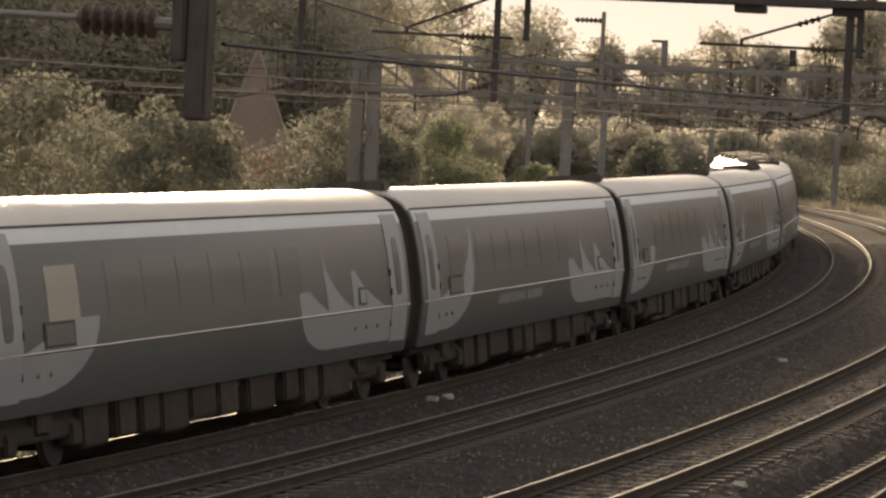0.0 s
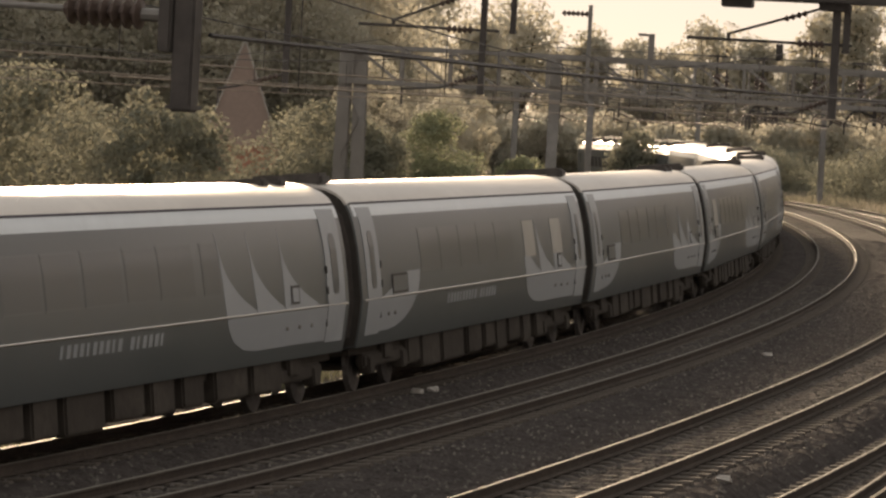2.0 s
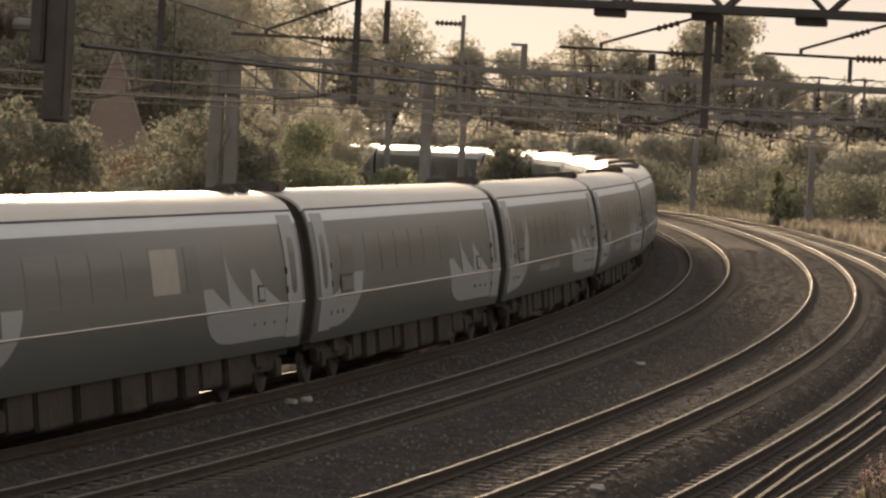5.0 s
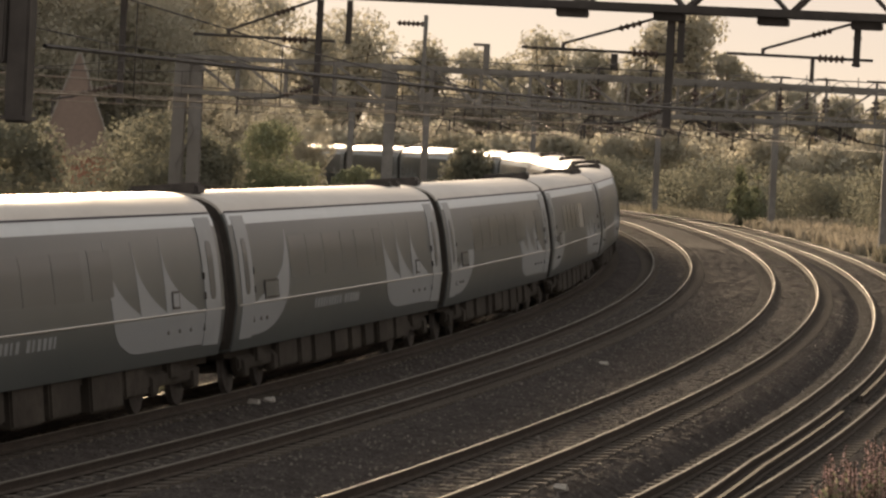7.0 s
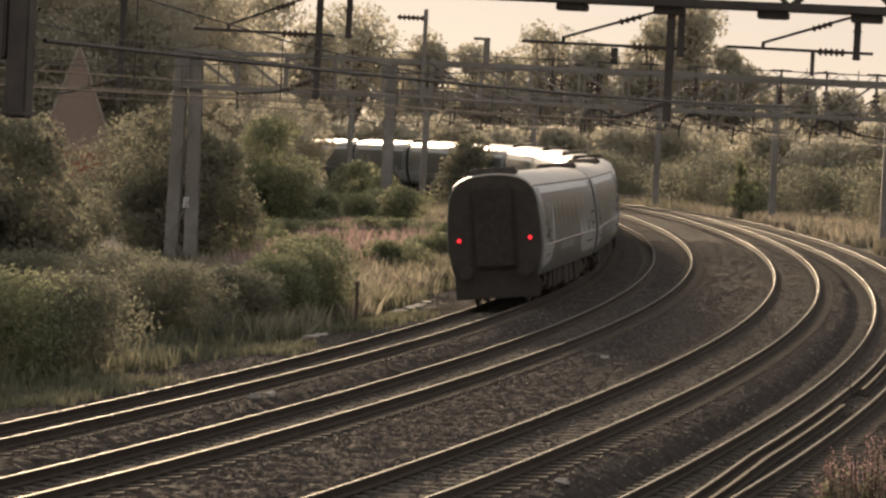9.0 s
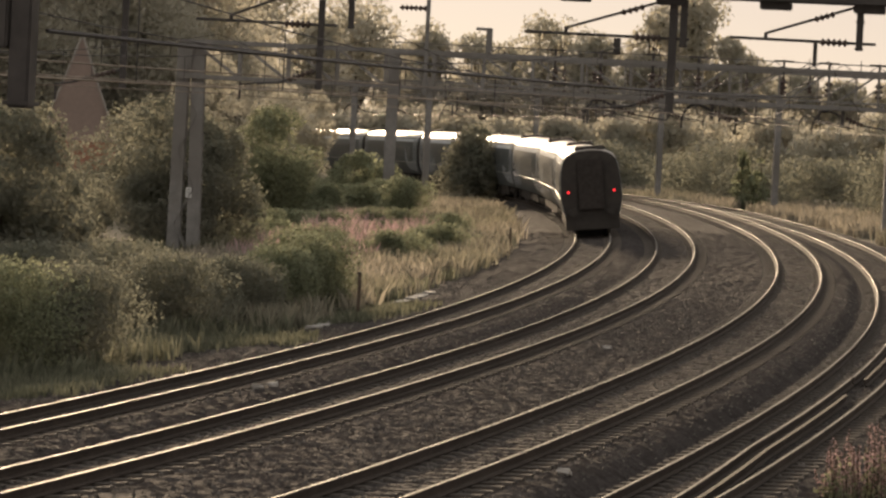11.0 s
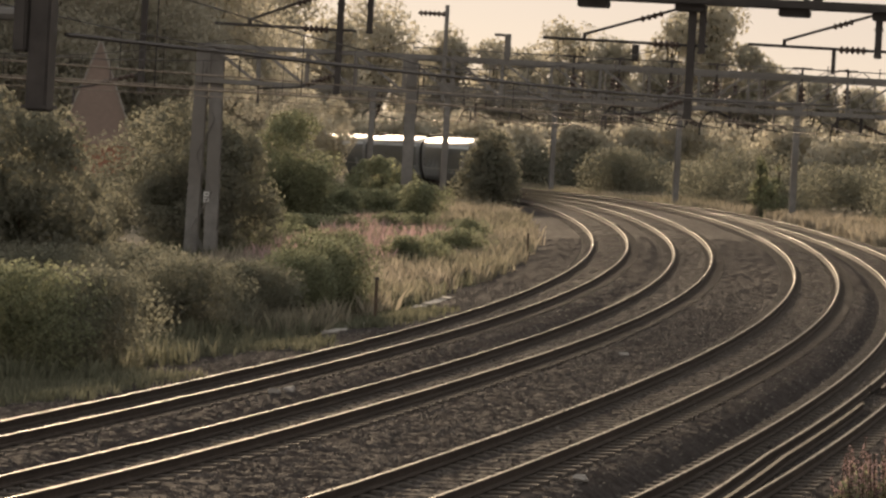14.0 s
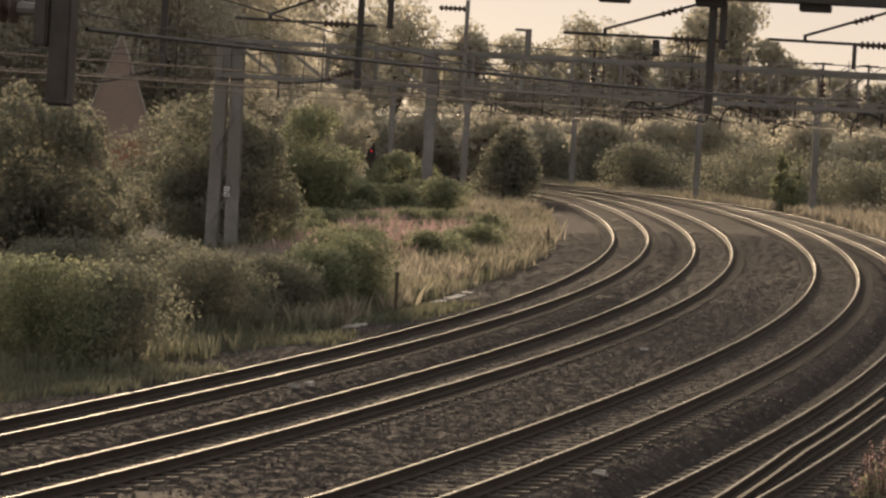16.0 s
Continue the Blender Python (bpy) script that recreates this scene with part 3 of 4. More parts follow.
def portal(s, o0, o1, z_bot, depth, z_ground=-0.6, mast_w=0.75, width=0.6, panel=1.75, hand=False, slim=1.0, label="lattice steel gantry spanning the four tracks"):
    """A lattice beam on two masts across the line."""
    th = empty("gantry", at_line(s), label, "railway gantry", "overhead line gantries")
    for o in (o0, o1):
        if slim < 1:
            bm = bmesh.new()
            w = 0.3 if slim > 0.5 else 0.2
            box(bm, o - w, -0.2, z_ground - 0.4, o + w, 0.2, z_bot + depth, 0.03)
            part("mast", bm, M_STEEL, th, "plain steel mast")
        else:
            lattice_mast(th, o, z_ground, z_bot + depth, mast_w, mast_w * 0.72)
    for sy in (-1, 1):
        for nm, z, h in (("bottom_chord", z_bot, 0.16 * slim), ("top_chord", z_bot + depth, 0.16 * slim)):
            bm = bmesh.new()
            box(bm, o0 - 0.4, sy * width / 2 - 0.05, z - h / 2, o1 + 0.4, sy * width / 2 + 0.05, z + h / 2, 0.012)
            part(nm, bm, M_STEEL, th)
        n = max(2, round((o1 - o0) / panel))
        for i in range(n):
            x0, x1 = o0 + (o1 - o0) * i / n, o0 + (o1 - o0) * (i + 1) / n
            flip = i >= n / 2
            bm = bmesh.new()
            bar(bm, (x0, sy * width / 2, z_bot + (0 if flip else depth)), (x1, sy * width / 2, z_bot + (depth if flip else 0)), 0.09 * slim, 0.07 * slim)
            part("brace", bm, M_STEEL, th)
            bm = bmesh.new()
            bar(bm, (x0, sy * width / 2, z_bot), (x0, sy * width / 2, z_bot + depth), 0.08 * slim, 0.07 * slim)
            part("strut", bm, M_STEEL, th)
    if hand:
        bm = bmesh.new()
        n = round((o1 - o0) / 0.9)
        zt = z_bot + depth
        for i in range(n):
            x0, x1 = o0 + (o1 - o0) * i / n, o0 + (o1 - o0) * (i + 1) / n
            z_a, z_b = (zt, zt + 0.62) if i % 2 else (zt + 0.62, zt)
            bar(bm, (x0, 0, z_a), (x1, 0, z_b), 0.045)
            if i % 3 == 0:
                bar(bm, (x0, 0, zt), (x0, 0, zt + 0.85), 0.05)
        bar(bm, (o0, 0, zt + 0.62), (o1, 0, zt + 0.62), 0.06)
        part("upper_lattice", bm, M_STEEL, th)
    for t in range(4):
        for dx, dy in ((-0.9, -0.2), (0.7, 0.2)):
            bm = bmesh.new()
            x = OFFS[t] + dx
            insulator(bm, (x, dy, z_bot + depth * 0.3), (x, dy, z_bot + depth * 0.75), 0.15, 3)
            part("insulator", bm, M_PORCELAIN, th, "brown ribbed porcelain insulator")
            bm = bmesh.new()
            bar(bm, (x, dy, z_bot + depth * 0.75), (x, dy, z_bot + depth + 0.35), 0.08)
            bar(bm, (x - 0.35, dy, z_bot + depth + 0.3), (x + 0.35, dy, z_bot + depth + 0.3), 0.07)
            part("cable_support", bm, M_DARKSTEEL, th)
        # drop bracket with a swan-necked registration tube, its insulator and the steady arm
        x = OFFS[t] + 1.25
        bm = bmesh.new()
        bar(bm, (x, 0, z_bot), (x, 0, CONTACT + 0.3), 0.13)
        part("drop_bracket", bm, M_DARKSTEEL, th)
        bm = bmesh.new()
        pts = [(x, CONTACT + 0.62), (x - 0.45, CONTACT + 0.80), (x - 0.75, CONTACT + 0.78), (x - 0.95, CONTACT + 0.55), (x - 1.05, CONTACT + 0.28)]
        for (xa, za), (xb, zb_) in zip(pts, pts[1:]):
            bar(bm, (xa, 0, za), (xb, 0, zb_), 0.085, round_=True)
        bar(bm, (x - 1.05, 0, CONTACT + 0.30), (x - 1.05, 0, CONTACT - 0.05), 0.06)
        part("registration_arm", bm, M_DARKSTEEL, th)
        bm = bmesh.new()
        insulator(bm, (x + 0.1, 0, CONTACT + 0.58), (x + 0.75, 0, CONTACT + 0.34), 0.1, 5)
        part("insulator", bm, M_PORCELAIN, th, "brown ribbed porcelain insulator")
        bm = bmesh.new()
        bar(bm, (x + 0.75, 0, CONTACT + 0.34), (x + 1.9, 0, CONTACT + 0.2), 0.055, round_=True)
        part("steady_arm", bm, M_DARKSTEEL, th)
    return th


def build_gantries():
    # the near gantry: plain girder with drop posts
    th = empty("gantry", at_line(35.0), "dark steel lattice gantry with drop posts close overhead", "railway gantry", "overhead line gantries")
    z0 = 7.6
    for sy in (-0.3, 0.3):
        for nm, z in (("bottom_chord", z0), ("top_chord", z0 + 0.95)):
            bm = bmesh.new()
            box(bm, -10.5, sy - 0.06, z - 0.075, 17.0, sy + 0.06, z + 0.075, 0.012)
            part(nm, bm, M_DARKSTEEL, th)
    for i in range(28):
        x0 = -10 + i * 0.95
        for sy in (-0.3, 0.3):
            bm = bmesh.new()
            bar(bm, (x0, sy, z0 + (0.95 if i % 2 else 0)), (x0 + 0.95, sy, z0 + (0 if i % 2 else 0.95)), 0.1, 0.06)
            part("brace", bm, M_DARKSTEEL, th)
    for o in (-10.3, 16.8):
        lattice_mast(th, o, -0.6, z0 + 1.0, 0.6, 0.5)
    for x in (6.9, 8.7, 10.6, 12.3):
        bm = bmesh.new()
        box(bm, x - 0.28, -0.2, z0 - 0.22, x + 0.28, 0.2, z0 - 0.075, 0.02)
        part("clamp_plate", bm, M_DARKSTEEL, th)
    # drop posts: place across the line, lower and upper end, width, arm height, reach
    for o, lo, hi, w, arm, reach, top in ((2.16, 5.53, 7.5, 0.11, 6.73, 2.4, 7.5), (8.74, 5.4, 7.5, 0.14, 6.77, 2.75, 7.5), (12.14, 6.7, 7.5, 0.12, 6.83, 2.36, 7.5)):
        d = drop_tube(35.0, o, lo, hi, w)
        cantilever(d, arm, reach, top)
        if lo < 6:
            steady_arm(d, lo + 0.38, -0.75, -1.5)
        else:
            bm = bmesh.new()
            bar(bm, (-0.79, 0, arm), (-0.79, 0, arm - 0.45), 0.07)
            part("hanger", bm, M_DARKSTEEL, d)
    drop_tube(35.0, 2.72, 6.69, 7.5, 0.1)
    drop_tube(35.0, 8.93, 6.62, 7.5, 0.12)
    drop_tube(35.0, 7.72, 6.43, 6.74, 0.12)
    d = drop_tube(35.0, -1.61, 5.36, 7.5, 0.11)
    steady_arm(d, 5.74, -0.95, -1.3)
    # the nearest drop post with its large insulator string
    d = drop_tube(-8.0, 11.82, 5.15, 8.6, 0.165, label="thick grimy steel drop post with bracket, close by")
    bm = bmesh.new()
    box(bm, -0.19, -0.12, 5.58, -0.085, 0.12, 6.2, 0.015)
    part("bracket", bm, M_DARKSTEEL, d)
    bm = bmesh.new()
    insulator(bm, (-0.36, 0, 5.85), (-0.98, 0, 5.87), 0.12, 7)
    part("insulator", bm, M_PORCELAIN, d, "large ribbed brown insulator")
    bm = bmesh.new()
    bar(bm, (-0.18, 0, 5.85), (-0.38, 0, 5.85), 0.1, round_=True)
    bar(bm, (-0.96, 0, 5.87), (-2.4, 0, 5.9), 0.05, round_=True)
    part("registration_tube", bm, M_STEEL, d)
    th = empty("gantry", at_line(-8.0), "dark steel girder gantry high overhead", "railway gantry", "overhead line gantries")
    for sy in (-0.3, 0.3):
        for nm, z in (("bottom_chord", 8.6), ("top_chord", 9.5)):
            bm = bmesh.new()
            box(bm, -13, sy - 0.06, z - 0.07, 24.5, sy + 0.06, z + 0.07, 0.012)
            part(nm, bm, M_DARKSTEEL, th)
    for i in range(36):
        bm = bmesh.new()
        bar(bm, (-12.5 + i, 0.3, 8.6 + (0.9 if i % 2 else 0)), (-11.5 + i, 0.3, 8.6 + (0 if i % 2 else 0.9)), 0.1, 0.06)
        part("brace", bm, M_DARKSTEEL, th)
    bm = bmesh.new()
    box(bm, 11.6, -0.36, 8.5, 12.05, 0.36, 8.62)
    part("hanger_plate", bm, M_DARKSTEEL, th)
    for o in (-12.5, 24.0):
        lattice_mast(th, o, -0.6, 9.5, 0.6, 0.5)
    # lattice gantries beyond
    b = portal(102.0, -13.9, 17.5, 5.97, 1.26, mast_w=0.72)
    bm = bmesh.new()
    bar(bm, (-5.48, -0.35, 5.7), (-5.48, -0.35, 9.1), 0.14)
    part("upright", bm, M_STEEL, b)
    bm = bmesh.new()
    insulator(bm, (-5.55, -0.35, 8.78), (-6.5, -0.35, 8.78), 0.11, 6)
    part("insulator", bm, M_PORCELAIN, b, "brown ribbed porcelain insulator")
    bm = bmesh.new()
    box(bm, -3.38, -0.42, 7.3, -3.16, -0.28, 8.2, 0.02)
    box(bm, -3.75, -0.4, 8.1, -3.38, -0.3, 8.2, 0.02)
    part("hook_bracket", bm, M_STEEL, b)
    portal(171.0, -9.9, 16.6, 6.61, 1.39, hand=True, slim=0.7, panel=2.0)
    portal(213.5, -6.0, 16.5, 6.4, 0.8, slim=0.45, panel=3.2)
    portal(249.0, -6.3, 16.5, 6.4, 0.8, slim=0.45, panel=3.2)
    portal(289.0, -7.0, 16.5, 6.4, 0.8, slim=0.45, panel=3.2)
    bm = bmesh.new()
    th = empty("mast_sign", at_line(102.0, -13.75, 1.65), "small white number plate fixed to a lattice mast", "sign")
    box(bm, -0.1, -0.262, 0, 0.1, -0.24, 0.36)
    part("plate", bm, M_WHITE, th)
    bm = bmesh.new()
    for k in range(3):
        box(bm, -0.06, -0.268, 0.06 + k * 0.1, 0.06, -0.263, 0.1 + k * 0.1)
    part("dark_bars", bm, M_DARKSTEEL, th)
    # feeder wire from the nearest drop post to the near gantry and beyond
    th = empty("feeder_wire", label="thick dark feeder wire running beside the track", category="overhead wire")
    pts = []
    for k in range(25):
        u = k / 24
        p = place(-8 + u * 43, 12.0 - 0.5 * u, 5.72 + 0.12 * u)
        pts.append(Vector((p.x, p.y, p.z - 0.12 * (1 - (2 * u - 1) ** 2))))
    wire("cable", pts, 0.036, th).data.materials[0] = M_DARKSTEEL


# ---------------------------------------------------------------- the train
COACH, V_TRAIN, S_REAR9 = 22.2, 31.637, 74.2
SIDE_Z = [0.82, 1.0, 1.3, 1.61, 1.68, 2.1, 2.6, 3.02, 3.22, 3.38]
SIDE_X = [1.20, 1.26, 1.32, 1.375, 1.38, 1.372, 1.343, 1.285, 1.235, 1.17]
ROOF_P = [(1.17, 3.38), (1.10, 3.50), (0.98, 3.60), (0.8, 3.695), (0.5, 3.775), (0.2, 3.81), (0.0, 3.815)]


def side_x(z):
    return float(np.interp(z, SIDE_Z, SIDE_X))


def shell(length, profile, y0=None):
    """Skin swept along y from the right-hand profile and its mirror, closed at the ends."""
    ring = profile + [(-x, z) for x, z in reversed(profile) if x > 1e-6]
    v, f = [], []
    n = len(ring)
    y0 = -length / 2 if y0 is None else y0
    for k, (yy, sc) in enumerate(((y0, 0.985), (y0 + 0.12, 1.0), (y0 + length - 0.12, 1.0), (y0 + length, 0.985))):
        v += [(x * sc, yy, 2 + (z - 2) * sc) for x, z in ring]
        if k:
            for i in range(n):
                a_, b_ = (k - 1) * n + i, (k - 1) * n + (i + 1) % n
                f.append((a_, b_, b_ + n, a_ + n))
    f.append(tuple(range(n))[::-1])
    f.append(tuple(range(3 * n, 4 * n)))
    return v, f


def side_strip(lo, hi, z0, z1, out, side, steps=14):
    """A thin sheet on the coach side between lo(z) and hi(z), a little proud of it."""
    v, f = [], []
    for i in range(steps + 1):
        z = z0 + (z1 - z0) * i / steps
        x = side_x(z)
        for k, (yy, xo) in enumerate(((lo(z), out - 0.006), (lo(z), out), (hi(z), out), (hi(z), out - 0.006))):
            v.append((side * (x + xo), yy, z))
        if i:
            b_ = (i - 1) * 4
            for k in range(3):
                f.append((b_ + k, b_ + k + 1, b_ + k + 5, b_ + k + 4))
    return v, f


def curve(pts):
    zs, ys = [p[0] for p in pts], [p[1] for p in pts]
    return lambda z: float(np.interp(z, zs, ys))


def build_bogie(th, y):
    bm = bmesh.new()
    for sx in (-1, 1):
        box(bm, sx * 1.0 - 0.09, y - 1.7, 0.42, sx * 1.0 + 0.09, y + 1.7, 0.68, 0.04)
        for yy in (-1.28, 1.28):
            box(bm, sx * 1.02 - 0.12, y + yy - 0.2, 0.3, sx * 1.02 + 0.12, y + yy + 0.2, 0.62, 0.03)
        box(bm, sx * 1.0 - 0.14, y - 0.35, 0.5, sx * 1.0 + 0.14, y + 0.35, 0.9, 0.05)
    box(bm, -0.95, y - 0.3, 0.45, 0.95, y + 0.3, 0.75)
    b = part("bogie", bm, M_UNDER, th, "grimy bogie frame")
    for yy in (-1.28, 1.28):
        bm = bmesh.new()
        for sx in (-1, 1):
            lathe(bm, (sx * 0.68, y + yy, 0.46), (sx * 0.82, y + yy, 0.46), [0.49, 0.47, 0.46, 0.3], 20)
        bar(bm, (-0.7, y + yy, 0.46), (0.7, y + yy, 0.46), 0.16, round_=True)
        part("wheelset", bm, M_DARKSTEEL, b, "steel wheels on an axle")


def build_coach(variant, last=False):
    th = empty("sleeping_coach", label="dark teal sleeping coach with silver antler-like spikes" + (", tail lamps lit" if last else ""), category="railway coach", group="coaches of the train")
    length = COACH - 0.86
    L2 = length / 2
    prof = list(zip(SIDE_X, SIDE_Z))
    v, f = shell(length, [(1.0, 0.8)] + prof)
    link_mesh("body", v, f, M_PAINT, th, smooth=True)
    v, f = shell(length, [(1.175, 3.375)] + [(x + 0.006, z + 0.004) for x, z in ROOF_P])
    roof = link_mesh("roof", v, f, M_ROOF, th, "pale grey curved roof", smooth=True)
    rng = random.Random(variant)
    for side in (-1, 1):
        # seam along the cantrail; below it a pale band that paints the mirrored sky
        bm = bmesh.new()
        box(bm, side * 1.178 - 0.012, -L2 + 0.1, 3.362, side * 1.178 + 0.012, L2 - 0.1, 3.396)
        part("gutter", bm, M_GUTTER, th)
        v, f = side_strip(lambda z: -L2 + 0.1, lambda z: L2 - 0.1, 3.14, 3.36, 0.003, side, 5)
        link_mesh("sky_reflection_band", v, f, M_SKY_BAND, th, "pale band under the roof, mirrored sky put into its colour", smooth=True)
        # doors
        for end in (-1, 1):
            y_a, y_b = sorted((end * (L2 - 0.32), end * (L2 - 1.36)))
            v, f = side_strip(lambda z: y_a, lambda z: y_b, 1.02, 3.30, 0.012, side)
            door = link_mesh("door", v, f, M_SILVER, th, "silver plug door", smooth=True)
            yc = (y_a + y_b) / 2
            v, f = side_strip(lambda z: yc - 0.19 * min(1, math.sqrt(max(0, 1 - ((z - 2.36) / 0.54) ** 8))), lambda z: yc + 0.19 * min(1, math.sqrt(max(0, 1 - ((z - 2.36) / 0.54) ** 8))), 1.84, 2.88, 0.018, side, 20)
            link_mesh("door_window", v, f, M_GLASS, door, "tall narrow dark door window")
            bm = bmesh.new()
            for zz in (1.3, 1.85, 2.2):
                box(bm, side * side_x(zz) - 0.03, y_b if end < 0 else y_a - 0.03, zz, side * side_x(zz) + 0.03, (y_b if end < 0 else y_a - 0.03) + 0.03, zz + 0.12)
            part("door_handle", bm, M_DARKSTEEL, door)
        # silver livery at the leading end: skirt below the bead, curved spikes above it
        ye = L2 - 1.38
        v, f = side_strip(curve([(1.06, ye - 4.0), (1.1, ye - 4.55), (1.25, ye - 5.15), (1.45, ye - 5.45), (1.63, ye - 5.6)]), lambda z: ye, 1.06, 1.63, 0.004, side)
        link_mesh("silver_skirt", v, f, M_SILVER, th, "silver livery panel", smooth=True)
        full = variant == 0 or last
        # each spike: base and cusp along the coach, shift of its tip, height of its tip
        for y_l, y_c, dy, zt in ((ye - 5.6, ye - 3.98, -0.2, 2.98 if full else 2.07), (ye - 3.98, ye - 2.45, -0.25, 2.96 if full else 2.82), (ye - 2.45, ye - 0.5, -0.05, 2.97 if full else 2.35)):
            top = 2.98
            def left_edge(z, y_l=y_l, dy=dy):
                return y_l + dy * ((z - 1.66) / (top - 1.66)) ** 0.8
            def right_edge(z, y_l=y_l, y_c=y_c, dy=dy):
                u = min(1.0, max(0.0, (z - 1.70) / (top - 1.70)))
                return left_edge(z) + 0.02 + (y_c - y_l) * (1 - u) ** 2.9
            v, f = side_strip(left_edge, right_edge, 1.672, zt, 0.004, side, 20)
            link_mesh("silver_spike", v, f, M_SILVER, th, "curved silver spike", smooth=True)
        # trailing end
        ya = -L2 + 1.38
        v, f = side_strip(lambda z: ya, curve([(1.06, ya + 0.7), (1.1, ya + 1.3), (1.2, ya + 1.9), (1.4, ya + 2.45), (1.63, ya + 2.8)]), 1.06, 1.63, 0.004, side)
        link_mesh("silver_skirt", v, f, M_SILVER, th, "silver livery panel", smooth=True)
        v, f = side_strip(curve([(1.672, ya + 0.1), (1.75, ya + 0.5), (1.85, ya + 1.0), (2.05, ya + 1.95), (2.3, ya + 2.6), (2.7, ya + 2.98), (3.0, ya + 3.15)]), curve([(1.672, ya + 2.85), (1.9, ya + 3.05), (2.3, ya + 3.17), (3.0, ya + 3.18)]), 1.672, 2.98 if variant in (0, 4) or last else 2.08, 0.004, side, 20)
        link_mesh("silver_spike", v, f, M_SILVER, th, "curved silver spike", smooth=True)
        # recessed display frames
        for yc, w, z0, z1 in ((ya + 1.42, 1.22, 1.70, 2.06), (ye - 1.9, 0.46, 1.74, 2.05)):
            v, f = side_strip(lambda z: yc - w / 2, lambda z: yc + w / 2, z0, z1, 0.02, side, 3)
            fr = link_mesh("panel_frame", v, f, M_DARKSTEEL, th, "dark framed panel")
            v, f = side_strip(lambda z: yc - w / 2 + 0.06, lambda z: yc + w / 2 - 0.06, z0 + 0.04, z1 - 0.04, 0.026, side, 3)
            link_mesh("panel", v, f, M_SILVER if w < 0.5 else M_PAINT, fr)
        # windows
        if variant % 3 == 2:
            wins = [(-5.2 + k * 1.72, 1.6) for k in range(5)] + [(3.4, 1.2), (7.9, 0.8)]
            if variant == 8:
                wins[-2:] = [(4.3, 1.1), (7.3, 1.1)]
        elif variant % 3 == 0:
            wins = [(-5.2, 1.5), (-3.6, 1.4), (-1.9, 1.6), (-0.2, 1.4), (1.4, 1.6), (3.05, 0.8)]
        else:
            wins = [(-7.6, 1.25), (-5.0, 1.5), (-3.4, 1.5), (-1.8, 1.5), (-0.2, 1.5), (1.4, 1.5), (3.2, 1.2)]
        for yc, w in wins:
            v, f = side_strip(lambda z: yc - w / 2 - 0.035, lambda z: yc + w / 2 + 0.035, 2.03, 2.85, 0.003, side, 6)
            frame_ = link_mesh("window", v, f, M_PAINT, th, "flush window surround")
            v, f = side_strip(lambda z: yc - w / 2, lambda z: yc + w / 2, 2.06, 2.82, 0.0055, side, 6)
            pale_pane = (variant, yc) in ((7, -7.6), (8, 4.3), (8, 7.3), (9, 1.4))
            link_mesh("pane", v, f, M_PALE_PANE if pale_pane else M_GLASS, frame_, "pale cream pane" if pale_pane else "dark tinted pane", smooth=True)
        # unreadable pale lettering as bars
        if variant % 2 == 0 or last:
            for k in range(17):
                if k == 10:
                    continue
                y_l = -3.8 + k * 0.27
                v, f = side_strip(lambda z: y_l, lambda z: y_l + (0.16 if k % 4 else 0.11), 1.36, 1.55, 0.005, side, 3)
                link_mesh("lettering_bar", v, f, M_SILVER, th, "pale lettering bar")
        for yy in (ye - 0.9, ye - 1.6, ye - 2.3, ya + 0.6, ya + 1.1):
            bm = bmesh.new()
            lathe(bm, (side * side_x(1.35), yy, 1.35), (side * (side_x(1.35) + 0.03), yy, 1.35), [0.035, 0.035], 8)
            part("marker_lamp", bm, M_STEEL, th)
        pr = [(side_x(1.67) + 0.003, 1.67), (side_x(1.66) + 0.014, 1.658), (side_x(1.65) + 0.015, 1.65), (side_x(1.63) + 0.003, 1.632)]
        v = [(side * x, yy, z) for yy in (-L2 + 0.13, L2 - 0.13) for x, z in pr]
        link_mesh("waist_bead", v, [(k, k + 1, k + 5, k + 4) for k in range(3)] + [(0, 1, 2, 3), (7, 6, 5, 4)], M_BEAD, th, "bright waist moulding")
    # roof pods and ribs
    bm = bmesh.new()
    box(bm, -0.62, -L2 + 0.04, 3.70, 0.72, -L2 + 0.66, 3.95, 0.06)
    part("roof_pod", bm, M_DARKSTEEL, th, "dark low roof pod")
    if variant % 3 == 0:
        bm = bmesh.new()
        box(bm, -0.7, 9.1, 3.70, 0.7, 9.5, 3.87, 0.04)
        part("roof_vent", bm, M_DARKSTEEL, th, "dark low roof vent")
        bm = bmesh.new()
        box(bm, -0.7, 8.1, 3.70, 0.7, 8.5, 3.87, 0.04)
        part("roof_vent", bm, M_DARKSTEEL, th, "dark low roof vent")
    # underframe equipment
    x = -6.5
    while x < 6.4:
        w = rng.uniform(0.7, 1.9)
        bm = bmesh.new()
        box(bm, -1.15, x, rng.uniform(0.2, 0.34), 1.15, x + w, 0.86, 0.04)
        part("equipment_box", bm, M_UNDER, th)
        x += w + rng.uniform(0.12, 0.6)
    bm = bmesh.new()
    box(bm, -1.0, -L2 + 0.2, 0.68, 1.0, L2 - 0.2, 0.9)
    part("underframe", bm, M_UNDER, th)
    for y in (-8.0, 8.0):
        build_bogie(th, y)
    # end wall, gangway
    for end in (-1, 1):
        bm = bmesh.new()
        ring = [(x, z) for x, z in prof] + ROOF_P[1:]
        ring = ring + [(-x, z) for x, z in reversed(ring) if x > 1e-6]
        vs = [bm.verts.new((x * 0.965, end * (L2 + 0.035), 2 + (z - 2) * 0.965)) for x, z in ring]
        bm.faces.new(vs if end > 0 else vs[::-1])
        r = bmesh.ops.extrude_face_region(bm, geom=bm.faces[:])
